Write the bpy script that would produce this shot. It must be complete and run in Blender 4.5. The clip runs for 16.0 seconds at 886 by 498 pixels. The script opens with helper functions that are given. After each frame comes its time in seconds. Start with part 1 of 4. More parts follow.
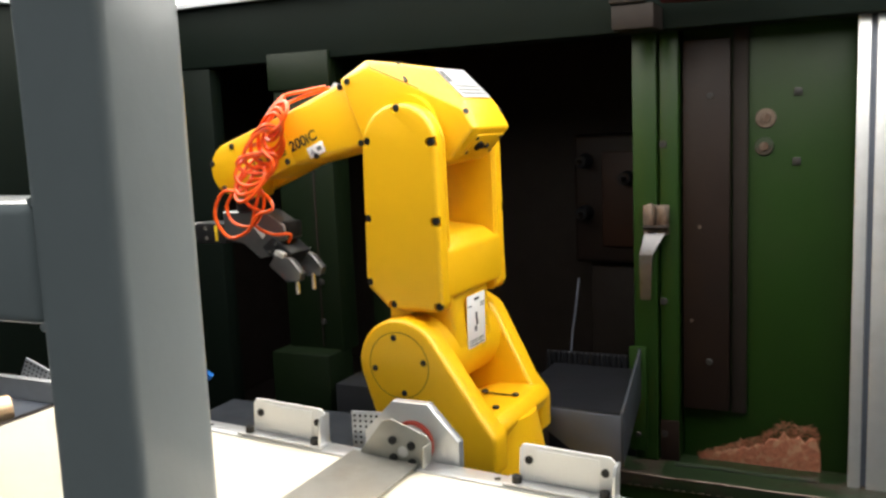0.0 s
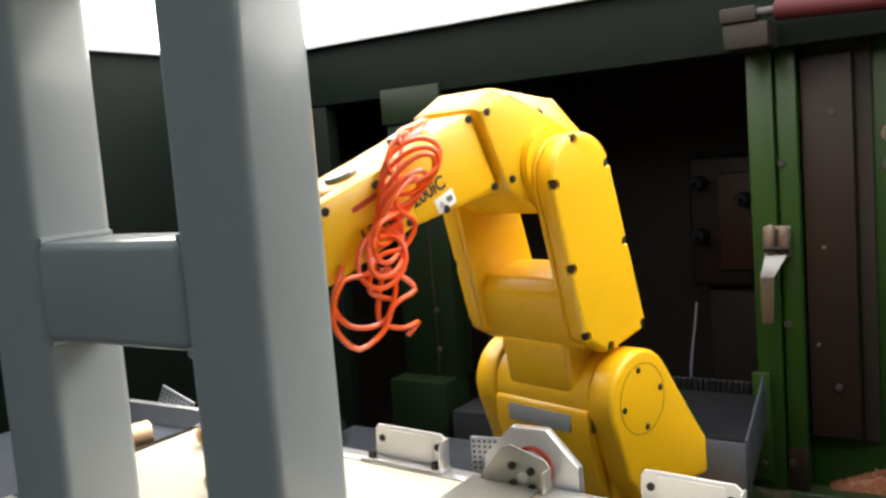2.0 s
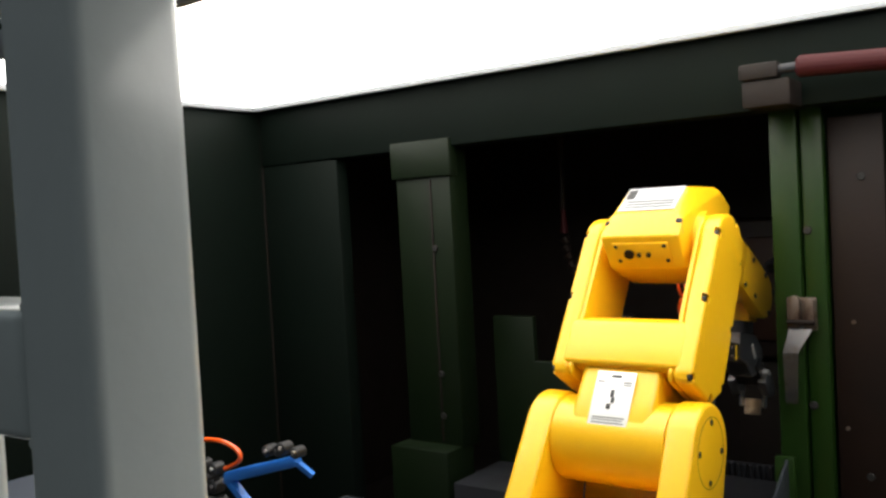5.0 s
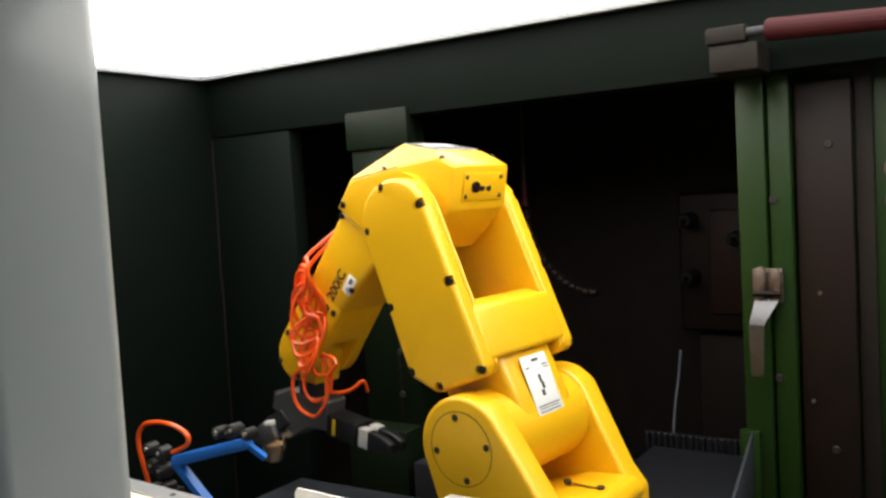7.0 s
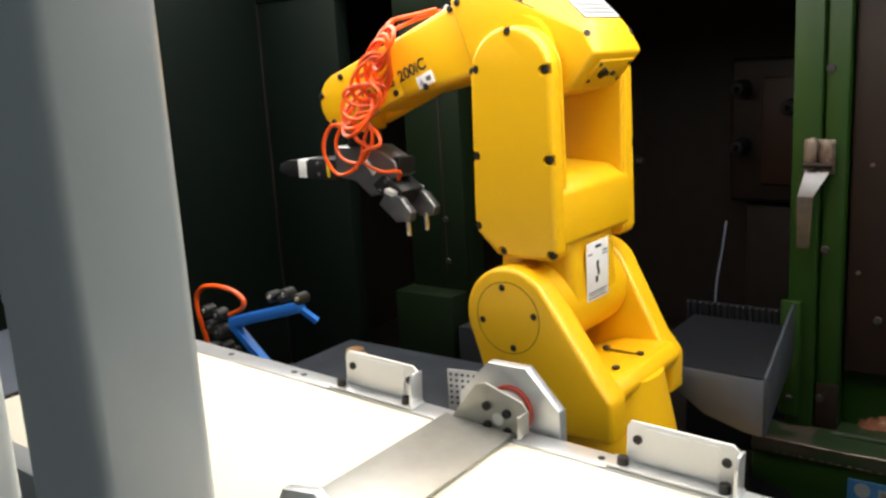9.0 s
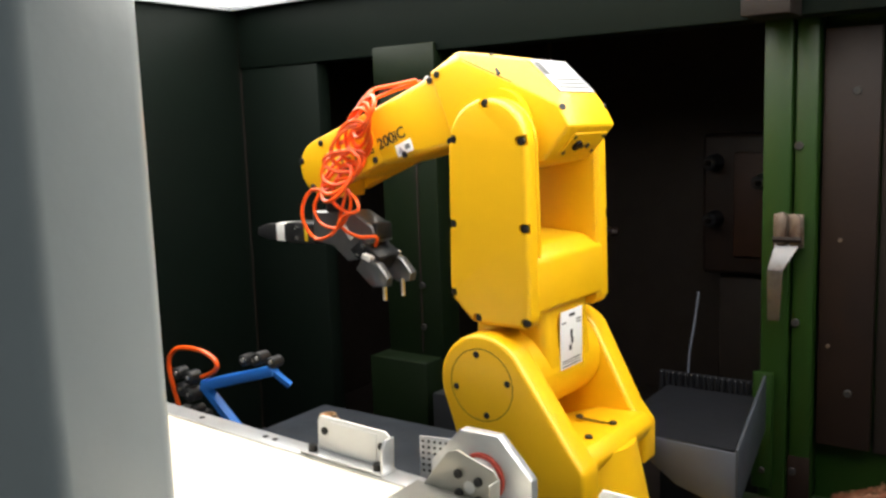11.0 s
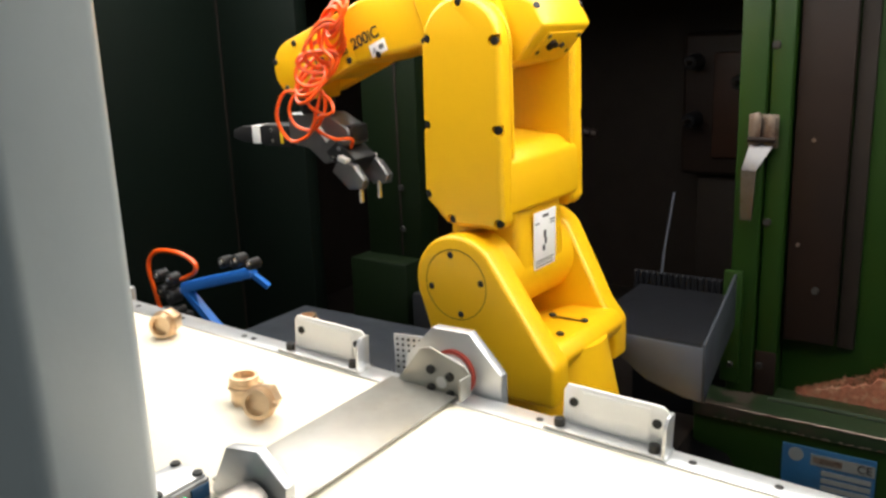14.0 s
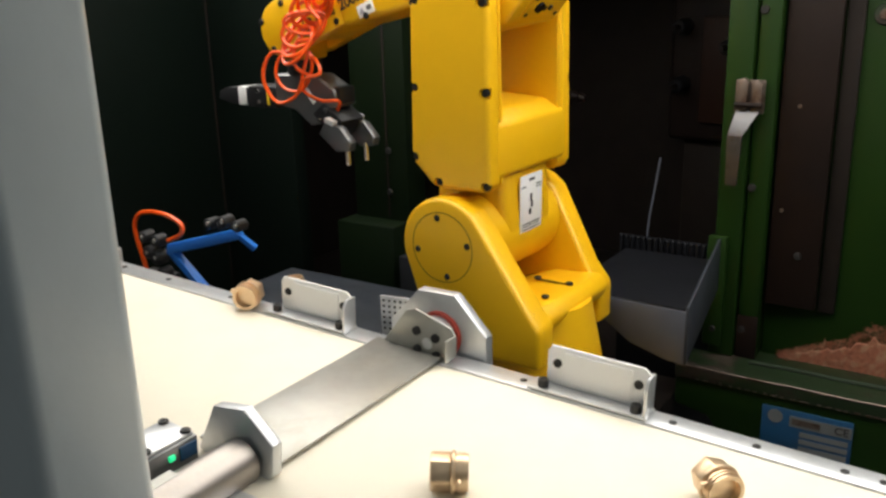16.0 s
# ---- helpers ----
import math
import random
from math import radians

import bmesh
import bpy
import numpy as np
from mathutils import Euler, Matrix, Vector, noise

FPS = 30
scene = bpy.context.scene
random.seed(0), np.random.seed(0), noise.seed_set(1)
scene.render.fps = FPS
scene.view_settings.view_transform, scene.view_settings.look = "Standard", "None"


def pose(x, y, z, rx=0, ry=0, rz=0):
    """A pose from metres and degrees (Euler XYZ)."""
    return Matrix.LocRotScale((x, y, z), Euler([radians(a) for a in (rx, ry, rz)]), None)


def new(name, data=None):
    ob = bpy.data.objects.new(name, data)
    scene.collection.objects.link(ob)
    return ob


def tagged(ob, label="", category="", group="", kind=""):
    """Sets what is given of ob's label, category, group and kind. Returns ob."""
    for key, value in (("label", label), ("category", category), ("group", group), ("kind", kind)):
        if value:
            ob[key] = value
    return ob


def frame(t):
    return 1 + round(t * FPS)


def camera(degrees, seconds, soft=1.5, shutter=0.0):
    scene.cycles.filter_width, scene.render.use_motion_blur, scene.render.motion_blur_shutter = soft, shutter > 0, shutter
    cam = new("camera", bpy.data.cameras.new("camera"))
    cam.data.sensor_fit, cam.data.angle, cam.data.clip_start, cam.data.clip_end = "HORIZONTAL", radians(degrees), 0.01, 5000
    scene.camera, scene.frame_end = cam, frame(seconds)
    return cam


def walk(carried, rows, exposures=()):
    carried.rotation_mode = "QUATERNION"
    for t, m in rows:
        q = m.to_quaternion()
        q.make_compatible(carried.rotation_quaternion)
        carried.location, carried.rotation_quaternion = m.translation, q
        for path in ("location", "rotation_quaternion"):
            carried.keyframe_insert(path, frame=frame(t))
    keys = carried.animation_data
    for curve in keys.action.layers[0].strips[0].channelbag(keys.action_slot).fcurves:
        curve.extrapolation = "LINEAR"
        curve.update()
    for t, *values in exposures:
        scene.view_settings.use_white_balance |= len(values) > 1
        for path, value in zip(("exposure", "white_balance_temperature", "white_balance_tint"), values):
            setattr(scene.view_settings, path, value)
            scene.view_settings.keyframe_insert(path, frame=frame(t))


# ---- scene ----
cam = camera(53.9, 16.0, soft=2.6, shutter=0.4)


def eye(x, y, z, yaw, pitch, roll):
    """A camera pose from its place, heading to the left of +y, pitch and lean."""
    return pose(x, y, z, 0, 0, yaw) @ pose(0, 0, 0, 90 + pitch, 0, 0) @ pose(0, 0, 0, 0, 0, roll)


PATH = [
    (0, eye(0.1775, -0.7605, 0.3546, 25.760, -8.049, -2.414)),
    (0.5, eye(0.1758, -0.7608, 0.3554, 25.758, -7.810, -2.327)),
    (1, eye(0.1770, -0.7660, 0.3582, 26.087, -7.043, -2.778)),
    (1.5, eye(0.1783, -0.7662, 0.3600, 30.086, -9.710, -5.011)),
    (2, eye(0.1809, -0.7767, 0.3561, 32.943, -5.776, -4.471)),
    (2.5, eye(0.1836, -0.7782, 0.3562, 33.039, -6.417, -4.868)),
    (3, eye(0.1960, -0.7699, 0.3677, 33.160, -4.040, -3.080)),
    (3.3, eye(0.2040, -0.7430, 0.3733, 36.780, -1.590, -3.300)),
    (3.5, eye(0.2088, -0.7246, 0.3773, 37.160, -3.310, -2.978)),
    (3.7, eye(0.2090, -0.7150, 0.3740, 36.580, -2.575, -2.151)),
    (5.8, eye(0.1945, -0.6512, 0.3493, 34.899, -1.909, -4.039)),
    (6, eye(0.1932, -0.6466, 0.3469, 34.051, -2.836, -3.790)),
    (6.5, eye(0.1731, -0.6300, 0.3444, 33.146, -3.517, -3.312)),
    (7, eye(0.1693, -0.6292, 0.3426, 33.068, -3.511, -3.271)),
    (7.5, eye(0.1738, -0.6305, 0.3433, 32.612, -5.519, -3.139)),
    (8, eye(0.1773, -0.6328, 0.3481, 34.801, -12.763, -3.802)),
    (8.5, eye(0.1768, -0.6356, 0.3498, 35.239, -11.221, -3.788)),
    (9, eye(0.1762, -0.6385, 0.3515, 36.605, -12.193, -3.408)),
    (9.5, eye(0.1771, -0.6401, 0.3533, 35.811, -11.526, -2.959)),
    (10, eye(0.1780, -0.6417, 0.3551, 35.183, -9.928, -2.420)),
    (10.2, eye(0.1790, -0.6422, 0.3547, 35.103, -8.435, -2.182)),
    (12.3, eye(0.1886, -0.6470, 0.3513, 34.667, -7.805, -1.856)),
    (12.5, eye(0.1895, -0.6474, 0.3509, 34.403, -7.798, -2.113)),
    (13, eye(0.1932, -0.6448, 0.3508, 33.908, -11.659, -1.289)),
    (13.5, eye(0.1969, -0.6422, 0.3507, 34.473, -11.885, -2.232)),
    (14, eye(0.1991, -0.6435, 0.3527, 34.203, -14.338, -2.191)),
    (14.5, eye(0.2013, -0.6449, 0.3546, 34.306, -15.255, -2.301)),
    (15, eye(0.2017, -0.6457, 0.3538, 34.211, -15.905, -2.161)),
    (15.5, eye(0.2020, -0.6464, 0.3531, 33.692, -17.001, -1.740)),
    (16, eye(0.2023, -0.6472, 0.3523, 33.398, -16.717, -1.611)),
]
walk(cam, PATH, exposures=[(0, 0.08), (1.5, 0.28), (2.5, 0.28), (3.5, 0.08), (6, -0.22), (7, -0.08), (9, 0.12), (10.2, 0.2), (12.5, 0.3), (14, 0.22), (15, 0.0), (16, -0.25)])

# ---- light ----
world = bpy.data.worlds.new("hall_light")
scene.world = world
world.use_nodes = True
world.node_tree.nodes["Background"].inputs[0].default_value = (0.82, 0.90, 0.92, 1)
world.node_tree.nodes["Background"].inputs[1].default_value = 0.46


# ---- materials ----
def material(name, color, rough=0.5, metal=0.0, grain=0.0, grain_scale=300.0, stain=0.0, stain_color=(0.02, 0.02, 0.02), stain_scale=12.0,
             bump=0.0, bump_scale=400.0, coat=0.0, emit=0.0, spread=0.12, spec=0.5):
    m = bpy.data.materials.new(name)
    m.use_nodes = True
    nt = m.node_tree
    n, l = nt.nodes, nt.links
    b = n["Principled BSDF"]
    b.inputs["Base Color"].default_value = (*color, 1)
    b.inputs["Roughness"].default_value = rough
    b.inputs["Metallic"].default_value = metal
    b.inputs["Coat Weight"].default_value = coat
    b.inputs["Specular IOR Level"].default_value = spec
    b.inputs["Coat Roughness"].default_value = 0.12
    geo = n.new("ShaderNodeTexCoord")
    src = None
    if grain:
        t = n.new("ShaderNodeTexNoise")
        t.inputs["Scale"].default_value = grain_scale
        t.inputs["Detail"].default_value = 4
        l.new(geo.outputs["Object"], t.inputs["Vector"])
        mix = n.new("ShaderNodeMix")
        mix.data_type = "RGBA"
        mix.inputs["A"].default_value = (*[c * (1 - grain) for c in color], 1)
        mix.inputs["B"].default_value = (*[min(1, c * (1 + grain)) for c in color], 1)
        l.new(t.outputs["Fac"], mix.inputs["Factor"])
        src = mix.outputs["Result"]
    if stain:
        t = n.new("ShaderNodeTexNoise")
        t.inputs["Scale"].default_value = stain_scale
        t.inputs["Detail"].default_value = 8
        t.inputs["Roughness"].default_value = 0.62
        l.new(geo.outputs["Object"], t.inputs["Vector"])
        r = n.new("ShaderNodeValToRGB")
        r.color_ramp.elements[0].position = 0.5
        r.color_ramp.elements[1].position = 0.5 + spread
        l.new(t.outputs["Fac"], r.inputs["Fac"])
        sc = n.new("ShaderNodeMath")
        sc.operation = "MULTIPLY"
        sc.inputs[1].default_value = stain
        l.new(r.outputs["Color"], sc.inputs[0])
        mix = n.new("ShaderNodeMix")
        mix.data_type = "RGBA"
        l.new(sc.outputs[0], mix.inputs["Factor"])
        if src:
            l.new(src, mix.inputs["A"])
        else:
            mix.inputs["A"].default_value = (*color, 1)
        mix.inputs["B"].default_value = (*stain_color, 1)
        src = mix.outputs["Result"]
        rr = n.new("ShaderNodeMapRange")
        rr.inputs["To Min"].default_value = rough
        rr.inputs["To Max"].default_value = min(1, rough + 0.25)
        l.new(sc.outputs[0], rr.inputs["Value"])
        l.new(rr.outputs["Result"], b.inputs["Roughness"])
    if src:
        l.new(src, b.inputs["Base Color"])
    if bump:
        t = n.new("ShaderNodeTexNoise")
        t.inputs["Scale"].default_value = bump_scale
        t.inputs["Detail"].default_value = 3
        l.new(geo.outputs["Object"], t.inputs["Vector"])
        bp = n.new("ShaderNodeBump")
        bp.inputs["Strength"].default_value = bump
        bp.inputs["Distance"].default_value = 0.001
        l.new(t.outputs["Fac"], bp.inputs["Height"])
        l.new(bp.outputs["Normal"], b.inputs["Normal"])
    if emit:
        b.inputs["Emission Color"].default_value = (*color, 1)
        b.inputs["Emission Strength"].default_value = emit
    return m


YELLOW = material("yellow_paint", (0.82, 0.455, 0.004), 0.38, grain=0.03, grain_scale=40, stain=0.05, stain_color=(0.55, 0.30, 0.006), stain_scale=9, bump=0.12, bump_scale=900, coat=0.15)
SCREW = material("black_screw", (0.018, 0.017, 0.016), 0.45, 0.3, grain=0.3)
SOCKET = material("screw_socket", (0.006, 0.006, 0.006), 0.7)
SEAM = material("dark_seam", (0.10, 0.06, 0.004), 0.7)
STICKER = material("white_sticker", (0.78, 0.78, 0.76), 0.4, grain=0.04, grain_scale=150)
FOIL = material("silver_label", (0.36, 0.37, 0.385), 0.42, 0.35, grain=0.08, grain_scale=80)
INK = material("black_ink", (0.02, 0.02, 0.02), 0.5)
RED_INK = material("red_ink", (0.45, 0.05, 0.02), 0.5)
ORANGE = material("orange_hose", (0.90, 0.105, 0.008), 0.28, coat=0.3, grain=0.05, grain_scale=60)
POST = material("grey_enamel", (0.48, 0.52, 0.525), 0.30, grain=0.05, grain_scale=25, stain=0.12, stain_color=(0.38, 0.41, 0.42), stain_scale=7, bump=0.4, bump_scale=48, coat=0.55)
BELT = material("white_belt", (0.80, 0.735, 0.60), 0.55, grain=0.035, grain_scale=20, stain=0.30, stain_color=(0.60, 0.53, 0.40), stain_scale=6, bump=0.05, bump_scale=600, spread=0.3)
ALU = material("milled_aluminium", (0.60, 0.61, 0.62), 0.36, 0.75, grain=0.08, grain_scale=60, stain=0.12, stain_color=(0.35, 0.35, 0.34), stain_scale=20, bump=0.12, bump_scale=700)
STEEL = material("galvanised_steel", (0.35, 0.345, 0.315), 0.40, 0.65, grain=0.14, grain_scale=45, stain=0.5, stain_color=(0.25, 0.22, 0.15), stain_scale=18, bump=0.1, bump_scale=500, spread=0.25)
TURNED = material("turned_steel", (0.33, 0.30, 0.275), 0.40, 0.9, grain=0.10, grain_scale=25, bump=0.15, bump_scale=300)
PLASTIC_WHITE = material("white_reflector", (0.90, 0.89, 0.87), 0.3, grain=0.02, grain_scale=500, bump=0.15, bump_scale=900)
RED = material("red_seal", (0.42, 0.05, 0.03), 0.5, grain=0.1)
# Machine green in three depths; the shade of dimmer parts is in the colour.
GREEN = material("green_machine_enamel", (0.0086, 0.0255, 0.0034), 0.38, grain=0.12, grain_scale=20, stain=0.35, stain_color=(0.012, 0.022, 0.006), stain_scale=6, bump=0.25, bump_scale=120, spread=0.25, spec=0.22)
GREEN_WORN = material("worn_green_enamel", (0.0075, 0.0175, 0.0045), 0.46, grain=0.15, grain_scale=30, stain=0.85, stain_color=(0.028, 0.017, 0.011), stain_scale=10, bump=0.4, bump_scale=90, spread=0.06)
SHADE_GREEN = material("shaded_green_panel", (0.0030, 0.0054, 0.0040), 0.55, grain=0.15, grain_scale=14, stain=0.5, stain_color=(0.004, 0.005, 0.004), stain_scale=4, bump=0.2, bump_scale=80, spread=0.3, spec=0.07)
BROWN = material("oily_brown_steel", (0.010, 0.0058, 0.0045), 0.48, 0.0, grain=0.3, grain_scale=18, stain=0.6, stain_color=(0.0045, 0.003, 0.0026), stain_scale=7, bump=0.3, bump_scale=110, spread=0.3, spec=0.16)
RUST = material("rust_swarf", (0.24, 0.085, 0.045), 0.85, grain=0.6, grain_scale=140, stain=0.6, stain_color=(0.34, 0.20, 0.12), stain_scale=60, bump=1.0, bump_scale=260)
NEAR_BLACK = material("near_black_casting", (0.0125, 0.0095, 0.0080), 0.6, 0.0, grain=0.4, grain_scale=20, stain=0.5, stain_color=(0.007, 0.004, 0.0025), stain_scale=9, bump=0.6, bump_scale=60, spread=0.3, spec=0.15)
CHUTE = material("dark_grey_sheet", (0.100, 0.112, 0.140), 0.4, 0.2, grain=0.15, grain_scale=25, stain=0.3, stain_color=(0.03, 0.035, 0.04), stain_scale=8, bump=0.15, bump_scale=200, spread=0.3, spec=0.35)
HALF_SHADE_GREEN = material("half_shaded_green_enamel", (0.0036, 0.0080, 0.0026), 0.46, grain=0.15, grain_scale=20, stain=0.5, stain_color=(0.004, 0.007, 0.003), stain_scale=6, bump=0.25, bump_scale=120, spread=0.25, spec=0.18)
OILY_GREY = material("oily_grey_sheet", (0.016, 0.017, 0.020), 0.4, grain=0.25, grain_scale=25, stain=0.5, stain_color=(0.006, 0.006, 0.006), stain_scale=8, bump=0.3, bump_scale=90, spread=0.3, spec=0.25)
RUST_PAINT = material("red_brown_paint", (0.020, 0.0075, 0.004), 0.5, grain=0.3, grain_scale=25, stain=0.6, stain_color=(0.015, 0.008, 0.005), stain_scale=9, bump=0.3, bump_scale=90, spread=0.3, spec=0.2)
DARK_TOP = material("near_black_sheet", (0.0075, 0.008, 0.010), 0.42, grain=0.25, grain_scale=25, stain=0.5, stain_color=(0.004, 0.004, 0.004), stain_scale=8, bump=0.3, bump_scale=90, spread=0.3, spec=0.15)
TRAY = material("blue_grey_tray_sheet", (0.034, 0.039, 0.048), 0.42, grain=0.2, grain_scale=25, stain=0.5, stain_color=(0.015, 0.017, 0.02), stain_scale=8, bump=0.2, bump_scale=120, spread=0.3, spec=0.25)
BLUE = material("blue_paint", (0.018, 0.17, 0.62), 0.35, grain=0.06, grain_scale=60)
BLACK_PLASTIC = material("black_plastic", (0.014, 0.014, 0.015), 0.4, grain=0.2)
CHROME = material("worn_chrome", (0.60, 0.58, 0.54), 0.22, 0.95, grain=0.12, grain_scale=40, stain=0.35, stain_color=(0.22, 0.13, 0.07), stain_scale=45)
LATCH = material("rusty_latch_steel", (0.13, 0.10, 0.08), 0.42, 0.6, grain=0.3, grain_scale=60, stain=0.85, stain_color=(0.055, 0.026, 0.014), stain_scale=40, bump=0.5, bump_scale=300)
LEVER = material("brushed_lever_steel", (0.11, 0.11, 0.115), 0.34, 0.9, grain=0.2, grain_scale=60, stain=0.6, stain_color=(0.06, 0.038, 0.025), stain_scale=35, bump=0.2)
BRASS = material("brass", (0.76, 0.56, 0.36), 0.33, 0.75, grain=0.12, grain_scale=120, bump=0.1, bump_scale=300)
GRIP_STEEL = material("gripper_steel", (0.25, 0.25, 0.25), 0.32, 0.8, grain=0.12, grain_scale=80, bump=0.1)
GRIP_YELLOW = material("yellow_plastic", (0.75, 0.52, 0.02), 0.4)
PLATE_BLUE = material("blue_nameplate", (0.010, 0.060, 0.135), 0.45, grain=0.1, grain_scale=60, stain=0.3, stain_color=(0.01, 0.03, 0.06), stain_scale=30)
PLATE_GREY = material("nameplate_grey", (0.13, 0.135, 0.135), 0.5)
RED_HANDLE = material("red_rubber", (0.030, 0.0016, 0.0026), 0.65, grain=0.1, grain_scale=60, spec=0.2)
LED = material("green_led", (0.03, 0.9, 0.35), 0.4, emit=0.9)
LIGHT = material("lit_diffuser", (1.0, 0.97, 0.915), 0.6, emit=5.7)
LIGHT_FRAME = material("light_frame", (0.42, 0.44, 0.46), 0.4, 0.5, grain=0.08)
CONCRETE = material("hall_floor", (0.14, 0.14, 0.135), 0.7, grain=0.2, grain_scale=20, stain=0.4, stain_color=(0.06, 0.06, 0.06), stain_scale=3, bump=0.2)
HALL = material("hall_wall_paint", (0.22, 0.24, 0.25), 0.7, grain=0.06, grain_scale=6)
MESH_SHEET = material("perforated_sheet", (0.55, 0.57, 0.6), 0.3, 0.7, grain=0.1)


# ---- mesh helpers ----
def finish(name, bm, mat, parent=None, label="", smooth=35, at=None):
    bmesh.ops.recalc_face_normals(bm, faces=bm.faces)
    me = bpy.data.meshes.new(name)
    bm.to_mesh(me)
    bm.free()
    me.materials.append(mat)
    me.shade_smooth()
    me.set_sharp_from_angle(angle=radians(smooth))
    ob = new(name, me)
    if parent is not None:
        ob.parent = parent
    if at is not None:
        ob.matrix_basis = at
    if label:
        ob["label"] = label
    return ob


def part(name, bm, mat, parent, label="", at=None):
    return finish(name, bm, mat, parent, label, at=at)


def thing(name, m, label, category, group=""):
    ob = new(name)
    ob.empty_display_size = 0.02
    ob.matrix_basis = m
    return tagged(ob, label, category, group)


def structure(name, bm, mat, label, category="", at=None):
    return tagged(finish(name, bm, mat, at=at), label, category or name.split("_")[0], kind="structure")


def bevelled(bm, width, segments=2):
    if width > 0:
        edges = [e for e in bm.edges if len(e.link_faces) == 2 and e.calc_face_angle(0) > 0.35]
        bmesh.ops.bevel(bm, geom=edges, offset=width, segments=segments, profile=0.5, affect="EDGES", clamp_overlap=True)
    return bm


def box(x0, x1, y0, y1, z0, z1, bevel=0.001, segments=2, bm=None):
    b = bmesh.new()
    bmesh.ops.create_cube(b, size=1)
    for v in b.verts:
        v.co = Vector(((x0 + x1) / 2 + v.co.x * (x1 - x0), (y0 + y1) / 2 + v.co.y * (y1 - y0), (z0 + z1) / 2 + v.co.z * (z1 - z0)))
    bevelled(b, bevel, segments)
    return merged(bm, b)


def merged(bm, b):
    if bm is None:
        return b
    me = bpy.data.meshes.new("join")
    b.to_mesh(me)
    b.free()
    bm.from_mesh(me)
    bpy.data.meshes.remove(me)
    return bm


def prism(points, lo, hi, axis="y", bevel=0.001, segments=2, bm=None):
    """A polygon extruded along an axis: points are (x, z) for y, (x, y) for z, (y, z) for x."""
    b = bmesh.new()
    put = {"y": lambda p, d: (p[0], d, p[1]), "z": lambda p, d: (p[0], p[1], d), "x": lambda p, d: (d, p[0], p[1])}[axis]
    lower = [b.verts.new(put(p, lo)) for p in points]
    upper = [b.verts.new(put(p, hi)) for p in points]
    b.faces.new(lower)
    b.faces.new(upper[::-1])
    for i in range(len(points)):
        j = (i + 1) % len(points)
        b.faces.new((lower[j], lower[i], upper[i], upper[j]))
    bmesh.ops.recalc_face_normals(b, faces=b.faces)
    bevelled(b, bevel, segments)
    return merged(bm, b)


def arc(cx, cz, r, a0, a1, steps=10):
    return [(cx + r * math.cos(radians(a0 + (a1 - a0) * i / steps)), cz + r * math.sin(radians(a0 + (a1 - a0) * i / steps))) for i in range(steps + 1)]


def rod(p, q, r, r2=None, sides=20, bevel=0.0, bm=None):
    p, q = Vector(p), Vector(q)
    b = bmesh.new()
    bmesh.ops.create_cone(b, cap_ends=True, segments=sides, radius1=r, radius2=r if r2 is None else r2, depth=(q - p).length)
    bevelled(b, bevel, 1) if bevel else None
    bmesh.ops.transform(b, matrix=Matrix.Translation((p + q) / 2) @ (q - p).to_track_quat("Z", "Y").to_matrix().to_4x4(), verts=b.verts)
    return merged(bm, b)


def ring(center, axis, r_out, r_in, depth, sides=28, bm=None):
    b = bmesh.new()
    loops = []
    for r, d in ((r_in, 0), (r_out, 0), (r_out, depth), (r_in, depth)):
        loops.append([b.verts.new((r * math.cos(2 * math.pi * i / sides), r * math.sin(2 * math.pi * i / sides), d)) for i in range(sides)])
    for k in range(4):
        for i in range(sides):
            j = (i + 1) % sides
            b.faces.new((loops[k][i], loops[k][j], loops[(k + 1) % 4][j], loops[(k + 1) % 4][i]))
    bmesh.ops.transform(b, matrix=Matrix.Translation(center) @ Vector(axis).to_track_quat("Z", "Y").to_matrix().to_4x4(), verts=b.verts)
    return merged(bm, b)


def hose(points, r, sides=8, bm=None):
    """A round tube swept along a smooth line through the points."""
    pts = [Vector(p) for p in points]
    b = bmesh.new()
    last, normal = None, None
    for i, p in enumerate(pts):
        way = (pts[min(i + 1, len(pts) - 1)] - pts[max(i - 1, 0)]).normalized()
        if normal is None:
            normal = way.orthogonal().normalized()
        normal = (normal - way * normal.dot(way)).normalized()
        side = way.cross(normal)
        loop = [b.verts.new(p + r * (math.cos(2 * math.pi * k / sides) * normal + math.sin(2 * math.pi * k / sides) * side)) for k in range(sides)]
        if last:
            for k in range(sides):
                b.faces.new((last[k], last[(k + 1) % sides], loop[(k + 1) % sides], loop[k]))
        else:
            b.faces.new(loop[::-1])
        last = loop
    b.faces.new(last)
    return merged(bm, b)


def spline(points, steps=8):
    """Catmull-Rom through the points."""
    p = [Vector(points[0])] + [Vector(q) for q in points] + [Vector(points[-1])]
    out = []
    for i in range(1, len(p) - 2):
        for k in range(steps):
            t = k / steps
            a, b, c, d = p[i - 1], p[i], p[i + 1], p[i + 2]
            out.append(0.5 * (2 * b + (c - a) * t + (2 * a - 5 * b + 4 * c - d) * t * t + (3 * b - a - 3 * c + d) * t ** 3))
    out.append(p[-2])
    return out


def screw(parent, p, axis, r=0.0045, depth=0.003, name="screw", washer=False):
    """A socket head screw; its head stands proud along the axis."""
    p, axis = Vector(p), Vector(axis).normalized()
    ob = part(name, rod(p - axis * 0.001, p + axis * depth, r, sides=14, bevel=0.0006), SCREW, parent)
    part("socket", rod(p + axis * (depth - 0.001), p + axis * (depth + 0.0004), r * 0.5, sides=6), SOCKET, ob)
    return ob


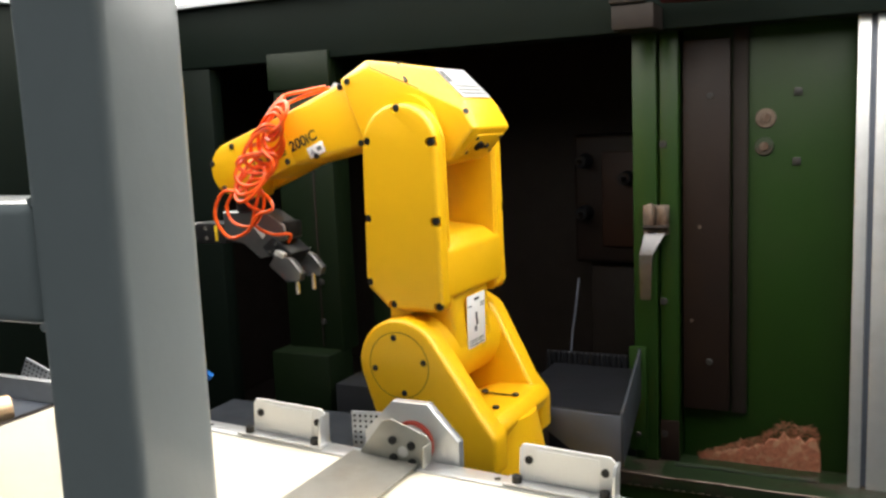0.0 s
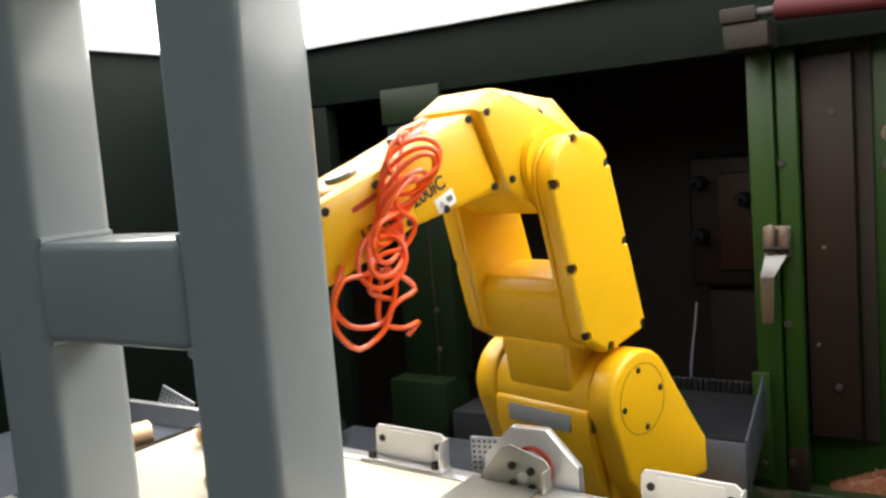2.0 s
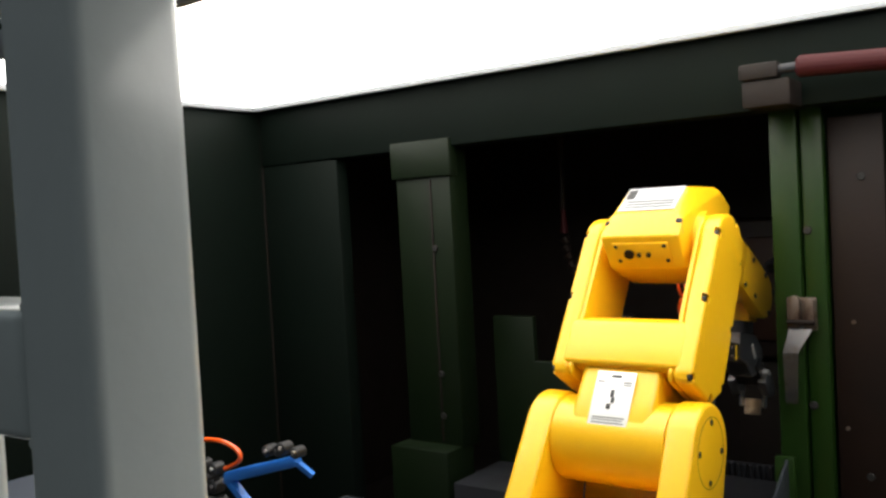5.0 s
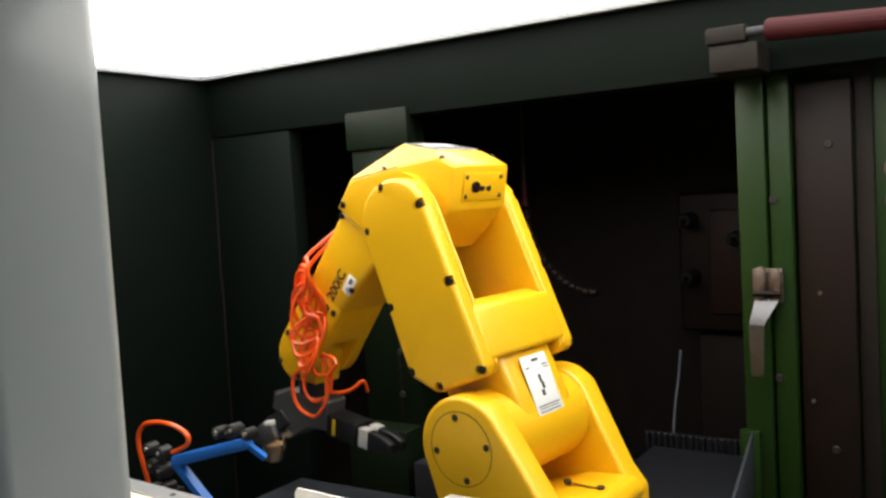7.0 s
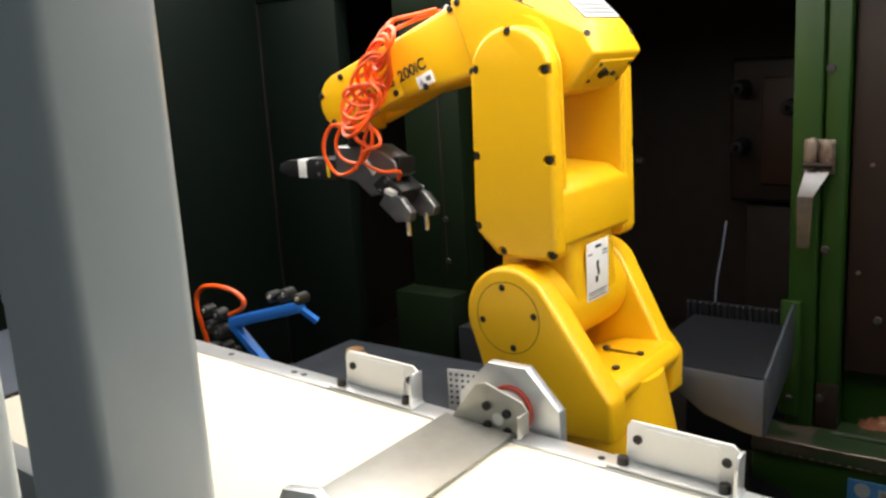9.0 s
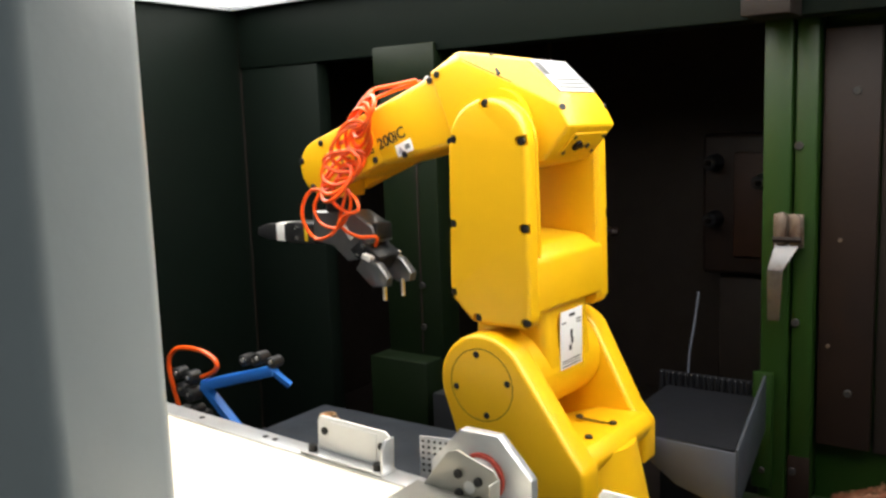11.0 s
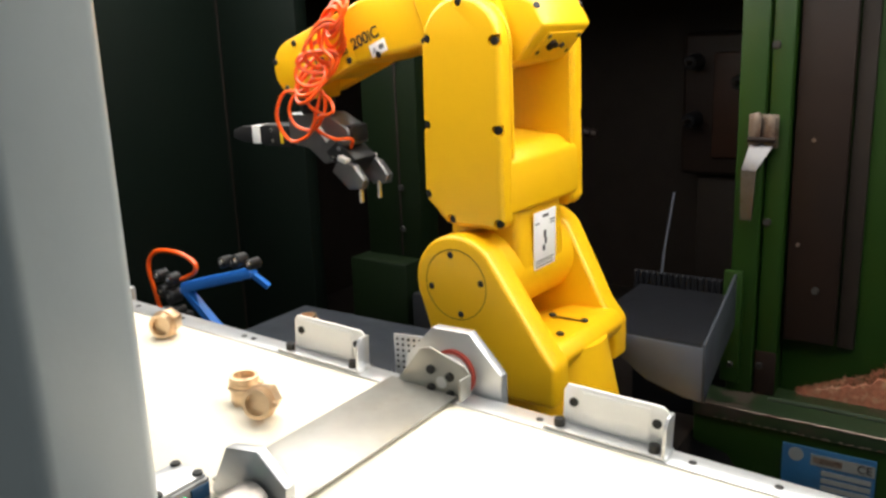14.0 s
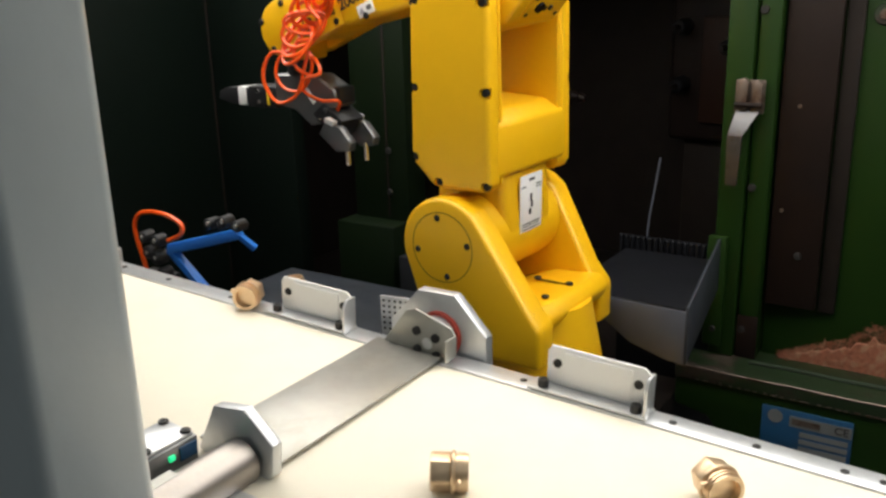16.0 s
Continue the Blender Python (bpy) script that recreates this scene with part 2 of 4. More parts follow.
def carve(ob, cutter):
    """Takes the closed shapes of cutter out of ob's mesh, for good."""
    me = bpy.data.meshes.new("cutter")
    cutter.to_mesh(me)
    cutter.free()
    tool = new("cutter", me)
    tool.parent = ob
    mod = ob.modifiers.new("carve", "BOOLEAN")
    mod.operation, mod.solver, mod.use_self, mod.object = "DIFFERENCE", "EXACT", True, tool
    bpy.context.view_layer.update()
    cut = bpy.data.meshes.new_from_object(ob.evaluated_get(bpy.context.evaluated_depsgraph_get()))
    ob.modifiers.clear()
    plain = ob.data
    cut.name = plain.name
    ob.data = cut
    cut.shade_smooth()
    cut.set_sharp_from_angle(angle=radians(35))
    bpy.data.objects.remove(tool)
    bpy.data.meshes.remove(me)
    bpy.data.meshes.remove(plain)
    return ob


def words(text, size, mat, parent, m, label="", name="lettering"):
    cu = bpy.data.curves.new(name, "FONT")
    cu.body, cu.size, cu.extrude, cu.offset, cu.align_x, cu.align_y = text, size, 0.0002, size * 0.02, "CENTER", "CENTER"
    tmp = new("letters_source", cu)
    me = bpy.data.meshes.new_from_object(tmp)
    bpy.data.objects.remove(tmp)
    bpy.data.curves.remove(cu)
    me.materials.clear()
    me.materials.append(mat)
    ob = new(name, me)
    ob.parent, ob.matrix_basis = parent, m
    if label:
        ob["label"] = label
    return ob

# ---- the place ----
structure("floor", box(-6, 5, -5, 5, -1.12, -1.1, 0), CONCRETE, "grey concrete floor of the workshop")
structure("wall_south", box(-6, 5, -5.1, -5, -1.1, 3, 0), HALL, "plain grey painted workshop wall", "wall")
structure("wall_west", box(-6.1, -6, -5, 5, -1.1, 3, 0), HALL, "plain grey painted workshop wall", "wall")
structure("wall_east", box(5, 5.1, -5, 5, -1.1, 3, 0), HALL, "plain grey painted workshop wall", "wall")
structure("wall_north", box(-6, 5, 5, 5.1, -1.1, 3, 0), HALL, "plain grey painted workshop wall", "wall")

# lit ceiling of the cell
CEIL = 0.612
light = thing("ceiling_light", pose(0, 0, CEIL), "large white lit diffuser panel over the robot cell", "light")
part("diffuser", box(-1.222, 0.72, -0.035, 0.632, 0.004, 0.02, 0), LIGHT, light, "glowing white diffuser")
part("frame", box(-1.23, 0.72, 0.632, 0.646, -0.006, 0.03, 0.002), LIGHT_FRAME, light, "grey metal edge strip")
part("frame", box(-1.236, -1.222, -0.035, 0.632, -0.006, 0.03, 0.002), LIGHT_FRAME, light)
part("frame", box(-1.236, 0.72, -0.049, -0.035, -0.006, 0.03, 0.002), LIGHT_FRAME, light)
part("frame", box(0.721, 0.735, -0.049, 0.646, -0.006, 0.03, 0.002), LIGHT_FRAME, light)
# Unseen roof sheet, added to close off the cell where the lit panel ends.
structure("ceiling", box(0.738, 1.2, -0.049, 0.655, CEIL, CEIL + 0.03, 0.002), OILY_GREY, "unseen dark sheet added to close the roof beside the lit panel", "ceiling")

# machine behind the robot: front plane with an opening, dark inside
# Walls and lintel take the deepest green, their dimness put into the colour.
structure("wall_left_panel", box(-1.27, -1.236, -0.25, 0.66, -0.6, 0.72, 0.002), SHADE_GREEN, "green sheet wall of the cell, shade kept in its colour", "wall")
structure("wall_front_panel", box(-1.236, -1.02, 0.664, 0.70, -0.6, 0.489, 0.003), SHADE_GREEN, "green sheet panel of the machine, shade kept in its colour", "wall")
structure("lintel", box(-1.236, 1.2, 0.66, 0.72, 0.49, 0.72, 0.003), SHADE_GREEN, "green beam over the machine opening, shade kept in its colour", "beam")
# Inner walls, roof and bed share one near-black base colour.
structure("machine_back_wall", box(-1.27, 0.0, 1.35, 1.38, -0.6, 0.72, 0.002), NEAR_BLACK, "near-black back wall inside the machine", "wall")
structure("machine_roof", box(-1.27, 0.0, 0.72, 1.38, 0.60, 0.63, 0.002), NEAR_BLACK, "near-black roof inside the machine", "ceiling")
structure("machine_bed", box(-1.27, -0.205, 0.30, 1.38, -0.62, -0.30, 0.004), NEAR_BLACK, "near-black machine bed below the robot", "floor")
structure("machine_side_wall", box(-1.27, -1.24, 0.66, 1.38, -0.6, 0.72, 0.002), NEAR_BLACK, "near-black side wall inside the machine", "wall")

# Pillar and guard: the machine green darkened halfway for their dim place.
pillar = thing("machine_pillar", pose(0, 0, 0), "green steel pillar of the machine opening, shade kept in its colour", "pillar")
part("post", box(-0.862, -0.735, 0.66, 0.72, -0.08, 0.49, 0.003), HALF_SHADE_GREEN, pillar)
part("cap", box(-0.868, -0.728, 0.652, 0.68, 0.435, 0.505, 0.003), HALF_SHADE_GREEN, pillar)
part("foot_box", box(-0.872, -0.738, 0.61, 0.70, -0.30, -0.075, 0.004), HALF_SHADE_GREEN, pillar, "green box at the foot of the pillar")
for z in (0.30, 0.06, -0.02):
    screw(pillar, (-0.775, 0.658, z), (0, -1, 0), 0.006)
part("joint_strip", box(-0.782, -0.778, 0.657, 0.664, -0.07, 0.43, 0.001), NEAR_BLACK, pillar, "dark joint in the pillar")

guard = thing("inner_guard", pose(0, 0, 0), "green stepped guard plate inside the machine", "guard plate")
part("plate", prism([(-0.72, -0.3), (-0.72, 0.16), (-0.63, 0.16), (-0.63, 0.075), (-0.56, 0.075), (-0.56, -0.3)], 0.76, 0.775, "y", 0.002), HALF_SHADE_GREEN, guard)
part("tray", box(-0.72, -0.40, 0.60, 0.76, -0.30, -0.125, 0.003), OILY_GREY, guard, "dark metal tray at its foot")

cool = thing("coolant_hose", pose(0, 0, 0), "brown jointed coolant hose with red tip in the machine", "hose")
for k in range(15):
    u = k / 14
    p = Vector((-0.68 + 0.14 * u ** 1.6, 1.0, 0.30 - 0.17 * math.sin(u * 1.5)))
    part("hose_link", rod(p, p + Vector((0.006 + 0.006 * u, 0, -0.011 * (1 - u) - 0.001)), 0.011, 0.007, 12), BROWN, cool)
part("pipe", rod((-0.68, 1.0, 0.36), (-0.68, 1.0, 0.601), 0.006, sides=12), NEAR_BLACK, cool)
part("nozzle", rod((-0.68, 1.0, 0.37), (-0.68, 1.0, 0.31), 0.004, 0.009, 12), RED_HANDLE, cool, "red nozzle")

arm_rod = thing("bent_rod", pose(0, 0, 0), "thin bent steel rod standing in the machine", "rod")
part("rod", hose(spline([(-0.30, 0.75, -0.12), (-0.295, 0.75, -0.04), (-0.285, 0.75, 0.03), (-0.28, 0.75, 0.07)]), 0.0018), CHUTE, arm_rod)

ribs = thing("ribbed_guide_cover", pose(-0.245, 0.70, -0.068), "black ribbed guide cover standing inside the machine", "guide cover")
part("backing", box(-0.085, 0.085, 0.006, 0.010, -0.24, 0.012, 0.001), DARK_TOP, ribs)
for k in range(17):
    part("rib", box(-0.082 + 0.010 * k, -0.077 + 0.010 * k, -0.002, 0.006, -0.02, 0.012, 0.001, 1), DARK_TOP, ribs)
head = thing("tool_carrier", pose(-0.30, 1.22, 0.16), "brown oily tool carrier deep inside the machine", "machine part")
part("body", box(-0.13, 0.14, 0.0, 0.13, -0.14, 0.16, 0.01, 3), BROWN, head)
part("face_plate", box(-0.06, 0.11, -0.012, 0.0, -0.10, 0.12, 0.004), RUST_PAINT, head, "dull red-brown face plate")
for x, z in ((-0.10, 0.10), (-0.10, -0.02), (0.00, 0.06), (0.07, -0.06)):
    part("holder", rod((x, 0.0, z), (x, -0.05, z), 0.018, 0.014, 18, 0.002), DARK_TOP, head)
    part("tip", rod((x, -0.05, z), (x, -0.08, z), 0.006, 0.004, 12), BROWN, head)
part("column", box(-0.10, 0.10, 0.03, 0.13, -0.46, -0.14, 0.004), NEAR_BLACK, head)

# right side of the machine: door jamb, slide plate, side panel
jamb = thing("door_jamb", pose(0, 0, 0), "green enamelled door jamb with screws and joint", "door frame")
part("inner_strip", box(-0.168, -0.128, 0.700, 0.76, -0.238, 0.52, 0.003), GREEN, jamb)
part("outer_strip", box(-0.125, -0.094, 0.708, 0.76, -0.238, 0.52, 0.003), GREEN, jamb)
part("foot_plate", box(-0.176, -0.146, 0.690, 0.70, -0.22, -0.035, 0.003), GREEN, jamb, "green foot plate")
part("worn_foot", box(-0.1255, -0.0935, 0.7055, 0.7075, -0.237, -0.165, 0.0005), BROWN, jamb, "bare dirty foot of the jamb")
for z in (0.309, 0.044, -0.19):
    screw(jamb, (-0.119, 0.708, z), (0, -1, 0), 0.0065)
screw(jamb, (-0.160, 0.69, -0.19), (0, -1, 0), 0.005)
slide = thing("slide_plate", pose(0, 0, 0), "tall oily brown steel slide plate with screws", "steel plate")
part("plate", box(-0.090, -0.014, 0.722, 0.735, -0.145, 0.475, 0.003), BROWN, slide)
for x, z in ((-0.045, 0.385), (-0.046, -0.06)):
    screw(slide, (x, 0.722, z), (0, -1, 0), 0.006)
for x, z in ((-0.062, 0.17), (-0.075, 0.01)):
    part("rivet", rod((x, 0.719, z), (x, 0.723, z), 0.003, sides=10), LATCH, slide)
structure("machine_side_panel", box(-0.094, 0.20, 0.745, 0.80, -0.24, 0.60, 0.003), GREEN, "glossy green enamelled side panel of the machine", "panel")
# No recess is cut here; a raised near-black strip paints its shade.
structure("panel_groove", box(-0.012, 0.012, 0.735, 0.745, -0.15, 0.52, 0.002), NEAR_BLACK, "near-black strip standing in for the shaded recess beside the slide plate", "panel")
for x, z, r in ((0.038, 0.345, 0.016), (0.036, 0.300, 0.015)):
    lug = thing("panel_plug", pose(x, 0.745, z), "worn metal plug in the green side panel", "plug", "plugs in the side panel")
    part("disc", rod((0, -0.004, 0), (0, 0.002, 0), r, sides=20, bevel=0.0015), LATCH if r > 0.0155 else GREEN_WORN, lug)
    part("hub", rod((0, -0.009, 0), (0, -0.003, 0), r * 0.5, sides=14, bevel=0.001), LATCH, lug)
for x, z in ((0.086, 0.385), (0.085, 0.275)):
    hole = thing("square_screw", pose(x, 0.745, z), "black square screw in the green side panel", "screw", "screws in the side panel")
    part("head", box(-0.006, 0.006, -0.004, 0.002, -0.006, 0.006, 0.001), SCREW, hole)
structure("sill", box(-0.20, 0.24, 0.634, 0.80, -0.262, -0.238, 0.003), GREEN_WORN, "worn green sill with chipped paint", "sill")
structure("sill_lip", hose([(-0.198 + 0.0438 * i, 0.6335, -0.2385 + 0.0006 * math.sin(i * 1.9)) for i in range(11)], 0.0016, 6), LATCH, "worn lip of the machine sill", "sill")
structure("machine_base_panel", prism([(-0.20, -0.262), (1.2, -0.262), (1.2, -1.1), (-0.115, -1.1), (-0.115, -0.40), (-0.122, -0.355), (-0.145, -0.322), (-0.20, -0.31)], 0.64, 0.70, "y", 0.003), GREEN, "green lower panel of the machine", "panel")
structure("machine_base_left", box(-1.27, -0.21, 0.28, 0.32, -1.1, -0.30, 0.003), NEAR_BLACK, "near-black front of the machine bed", "panel")

# worn bead along the sill, and the frayed swarf lying against the panel
structure("sill_bead", hose(spline([(-0.098, 0.690, -0.2365), (-0.03, 0.692, -0.2360), (0.05, 0.690, -0.2365), (0.128, 0.692, -0.2360)]), 0.0042), GREEN_WORN, "rounded worn bead along the sill", "sill")


def heap_height(x):
    return float(np.interp(x, (-0.064, -0.03, 0.0, 0.03, 0.05, 0.072, 0.10, 0.120, 0.128), (0.004, 0.020, 0.034, 0.046, 0.062, 0.078, 0.070, 0.074, 0.05)))


swarf = bmesh.new()
for k in range(2600):
    x = -0.064 + 0.190 * random.random()
    h = heap_height(x)
    z = -0.237 + h * random.random() ** 0.8
    y = 0.7445 - (0.004 + 0.016 * (1 - (z + 0.237) / h)) * random.random()
    a = random.uniform(-0.5, 3.6)
    run, bend, wide = random.uniform(0.003, 0.0085), random.uniform(-1.2, 1.2), random.uniform(0.0003, 0.0008)
    rows = []
    for i in range(4):
        d = Vector((math.cos(a), random.uniform(-0.25, 0.1), math.sin(a)))
        side = Vector((-math.sin(a), 0.3, math.cos(a))) * wide
        rows.append((swarf.verts.new((x, y, z)) , swarf.verts.new(Vector((x, y, z)) + side)))
        x, y, z = x + d.x * run / 3, min(y + d.y * run / 3, 0.7445), max(z + d.z * run / 3, -0.237)
        a += bend / 3
    for p, q in zip(rows, rows[1:]):
        swarf.faces.new((p[0], q[0], q[1], p[1]))
OUTLINE = [(-0.064 + 0.192 * i / 24, -0.2385 + 0.80 * heap_height(-0.064 + 0.192 * i / 24) * (0.9 + 0.1 * math.sin(i * 2.3))) for i in range(25)]
prism([(-0.066, -0.239)] + OUTLINE + [(0.130, -0.239)], 0.736, 0.744, "y", 0.001, 1, bm=swarf)
tagged(finish("swarf_heap", swarf, RUST), "frayed heap of rusty red swarf on the sill", "swarf", kind="stuff")

chips = bmesh.new()
for k in range(26):
    x = -0.17 + 0.013 * k + 0.006 * random.random()
    prism([(x, -0.2585), (x + 0.003, -0.2570 - 0.002 * random.random()), (x + 0.004 + 0.007 * random.random(), -0.2575), (x + 0.006, -0.2600)], 0.6325, 0.6345, "y", 0, bm=chips)
tagged(finish("paint_chips", chips, LATCH), "row of bare chips in the green paint under the sill", "paint chips", kind="stuff")

plate = thing("nameplate", pose(0.004, 0.639, -0.318), "blue machine nameplate with grey fields", "nameplate")
part("plate", box(-0.065, 0.065, -0.003, 0.001, -0.045, 0.040, 0.001), PLATE_BLUE, plate)
part("oval", rod((-0.045, -0.0035, 0.026), (-0.045, -0.002, 0.026), 0.011, sides=20), PLATE_GREY, plate)
part("field", box(-0.024, 0.064, -0.0036, -0.002, 0.014, 0.032, 0), PLATE_GREY, plate)
part("print_bar", box(-0.020, 0.020, -0.0040, -0.0034, 0.018, 0.028, 0), LATCH, plate)
for k in range(4):
    part("field", box(-0.008, 0.060, -0.0036, -0.002, -0.036 + 0.012 * k, -0.028 + 0.012 * k, 0), PLATE_GREY, plate)
words("CE", 0.017, INK, plate, pose(0.050, -0.0040, 0.023, 90, 0, 0))

prof = thing("aluminium_profile", pose(0, 0, 0), "upright grooved aluminium profile of the guard", "profile")
part("bar", box(0.170, 0.188, 0.690, 0.73, -1.09, 0.70, 0.002), ALU, prof)
part("groove", box(0.186, 0.198, 0.70, 0.73, -1.09, 0.70, 0.001), CHUTE, prof)
part("bar", box(0.196, 0.235, 0.690, 0.73, -1.09, 0.70, 0.002), ALU, prof)

# latch with its lever on the jamb
latch = thing("toggle_latch", pose(-0.137, 0.700, 0.175), "rusty steel toggle latch with hanging brushed lever", "latch")
part("base_plate", box(-0.013, 0.030, -0.006, 0.0, -0.016, 0.034, 0.002), LATCH, latch)
part("hook", prism([(-0.007, -0.010), (-0.010, 0.012), (-0.006, 0.036), (0.004, 0.038), (0.009, 0.030), (0.007, -0.010)], -0.018, -0.005, "y", 0.003), LATCH, latch)
part("hook", prism([(0.012, -0.014), (0.012, 0.030), (0.020, 0.036), (0.028, 0.030), (0.029, -0.010)], -0.014, -0.005, "y", 0.003), LATCH, latch)
part("pin", rod((-0.010, -0.017, -0.002), (0.030, -0.017, -0.002), 0.004), BROWN, latch)
lever = bmesh.new()
bands = []
for x0, x1, y, z in ((-0.008, 0.027, -0.010, -0.008), (-0.014, 0.008, -0.030, -0.045), (-0.0145, 0.0075, -0.0308, -0.049), (-0.014, 0.003, -0.026, -0.123)):
    bands.append([lever.verts.new(p) for p in ((x0, y, z), (x1, y, z), (x1, y + 0.003, z + 0.001), (x0, y + 0.003, z + 0.001))])
for p, q in zip(bands, bands[1:]):
    for i in range(4):
        j = (i + 1) % 4
        lever.faces.new((p[i], p[j], q[j], q[i]))
lever.faces.new(bands[0])
lever.faces.new(bands[-1][::-1])
part("lever", lever, LEVER, latch, "brushed steel lever")

# red handled clamp under the lintel
clamp = thing("red_handle_clamp", pose(-0.098, 0.60, 0.538), "clamp with a dark red rubber handle", "clamp")
part("handle", rod((0.0, 0, 0.0), (0.165, -0.01, -0.010), 0.0155, 0.0140, 16, 0.003), RED_HANDLE, clamp)
part("neck", rod((-0.03, 0, 0), (0.0, 0, 0), 0.007), OILY_GREY, clamp)
part("nut_block", box(-0.078, -0.025, -0.012, 0.012, -0.011, 0.011, 0.003), NEAR_BLACK, clamp)
part("bracket", box(-0.075, -0.01, -0.008, 0.065, -0.050, -0.013, 0.003), NEAR_BLACK, clamp)

# grey chute behind the robot
chute = thing("sheet_metal_chute", pose(0, 0, 0), "dark grey folded sheet metal chute behind the robot", "chute")
part("front_plate", prism([(-0.262, -0.066), (-0.124, -0.069), (-0.126, -0.145), (-0.150, -0.143), (-0.203, -0.127), (-0.262, -0.085)], 0.43, 0.436, "y", 0.001), CHUTE, chute)
# Top is near-black against the paler front; the side's tone lies between.
part("top_plate", prism([(-0.30, 0.431), (-0.127, 0.431), (-0.155, 0.66), (-0.30, 0.66)], -0.070, -0.065, "z", 0.001), DARK_TOP, chute, "near-black top sheet")
part("side_plate", prism([(0.0, -0.145), (0.25, -0.12), (0.25, -0.035), (0.0, -0.064)], -0.002, 0.002, "x", 0.001), TRAY, chute, at=pose(-0.1235, 0.43, 0, 0, 0, 7))

# ---- guard frame near the camera ----
fr = thing("guard_frame", pose(0, 0, 0), "grey enamelled welded square-tube guard frame", "frame")
PX, PY, PW, PD, GAP = -0.137, -0.462, 0.058, 0.060, 0.188
part("upright", box(PX - PW, PX, PY, PY + PD, -1.1, 1.2, 0.008, 5), POST, fr)
part("upright", box(PX - GAP - PW, PX - GAP, PY, PY + PD, -1.1, 1.2, 0.008, 5), POST, fr)
part("cross_rail", box(PX - GAP, PX - PW, PY + 0.0005, PY + PD - 0.0005, 0.2625, 0.3245, 0.006, 4), POST, fr)
for x, s in ((PX - PW, -1), (PX - GAP, 1)):
    for z, d in ((0.2625, -1), (0.3245, 1)):
        part("weld", hose(spline([(x + s * 0.001, PY + 0.004, z + d * 0.001), (x + s * 0.001, PY + 0.030, z + d * 0.0015), (x + s * 0.001, PY + 0.056, z + d * 0.001)]), 0.0025), POST, fr)
part("cross_rail", box(PX - GAP, PX - PW, PY + 0.0005, PY + PD - 0.0005, 0.484, 0.541, 0.004, 3), POST, fr)

# ---- conveyor, sloping down along +x ----
SLOPE = 2.4
TILT = pose(0, 0, 0, 0, SLOPE, 0)
conv = thing("belt_conveyor", TILT, "sloping conveyor with a bright white belt and aluminium side rails", "conveyor")
part("belt", box(-0.725, 0.75, -0.268, -0.0135, -0.012, -0.002, 0.001), BELT, conv, "white plastic belt")
part("far_rail", box(-0.735, 0.75, -0.013, 0.013, -0.045, 0.0, 0.0015), ALU, conv, "milled aluminium side rail with screw holes")
part("near_rail", box(-0.735, 0.75, -0.296, -0.2685, -0.045, 0.0, 0.0015), ALU, conv)
part("bed", box(-0.72, 0.74, -0.266, -0.015, -0.042, -0.013, 0.001), CHUTE, conv)
for x in (0.0, 0.068, 0.133, 0.160, -0.14, -0.50, -0.515, -0.62, -0.70, 0.23, 0.30):
    part("screw_hole", rod((x, 0.0, -0.002), (x, 0.0, 0.0004), 0.0035, sides=14), SCREW, conv)
for x in (-0.68, 0.6):
    for y in (-0.29, 0.0):
        part("leg", box(x - 0.02, x + 0.02, y - 0.012, y + 0.012, -1.12 + (-0.03 if x < 0 else 0.026), -0.045, 0.002), ALU, conv)


def reflector(x, label):
    t = thing("reflector_bracket", TILT @ pose(x, 0, 0), label, "bracket", "reflector brackets on the rail")
    w = 0.100
    part("flange", box(-0.012, w, -0.012, 0.010, 0.0005, 0.003, 0.0008), ALU, t)
    part("plate", prism([(0, 0.003), (0, 0.034), (0.004, 0.040), (w - 0.010, 0.040), (w - 0.004, 0.035), (w - 0.004, 0.003)], 0.004, 0.0065, "y", 0.0006), PLASTIC_WHITE, t)
    part("end_flange", prism([(-0.011, 0.001), (-0.011, 0.028), (-0.006, 0.036), (0.008, 0.036), (0.008, 0.001)], w - 0.004, w - 0.001, "x", 0.0006), ALU, t)
    part("reflector", box(0.018, w - 0.020, 0.0025, 0.0042, 0.006, 0.036, 0.0005), PLASTIC_WHITE, t, "white prismatic reflector")
    for px in (0.010, w - 0.014):
        screw(t, (px, 0.004, 0.024), (0, -1, 0), 0.0042, 0.002)
    for px in (0.001, w - 0.012):
        screw(t, (px, -0.005, 0.003), (0, 0, 1), 0.0050, 0.007)
    return t


reflector(-0.440, "white reflector on an aluminium angle bracket, upstream on the rail")
reflector(-0.119, "white reflector on an aluminium angle bracket beside the bearing plate")

# flap that throws parts over, on its bearing and drive
AX, AZ = -0.246, 0.013
bear = thing("bearing_plate", TILT @ pose(AX, 0, AZ), "eight-sided aluminium bearing plate with a red seal", "bearing plate")
part("plate", prism([(-0.055, -0.06), (-0.055, 0.006), (-0.022, 0.044), (0.020, 0.046), (0.056, 0.010), (0.060, -0.06)], 0.016, 0.028, "y", 0.001), ALU, bear)
part("seal", ring((0.004, 0.017, 0.002), (0, -1, 0), 0.0245, 0.021, 0.005), RED, bear, "red rubber seal")
part("hub", rod((0.004, 0.016, 0.002), (0.004, 0.001, 0.002), 0.0205, sides=32, bevel=0.001), ALU, bear)
screw(bear, (0.050, 0.016, -0.02), (0, -1, 0), 0.004)
flap = thing("throwing_flap", TILT @ pose(AX, 0, AZ), "worn galvanised steel flap lying across the belt", "flap")
part("blade", box(-0.060, 0.021, -0.236, -0.001, -0.0125, -0.0100, 0.0006), STEEL, flap, "stained flat steel blade")
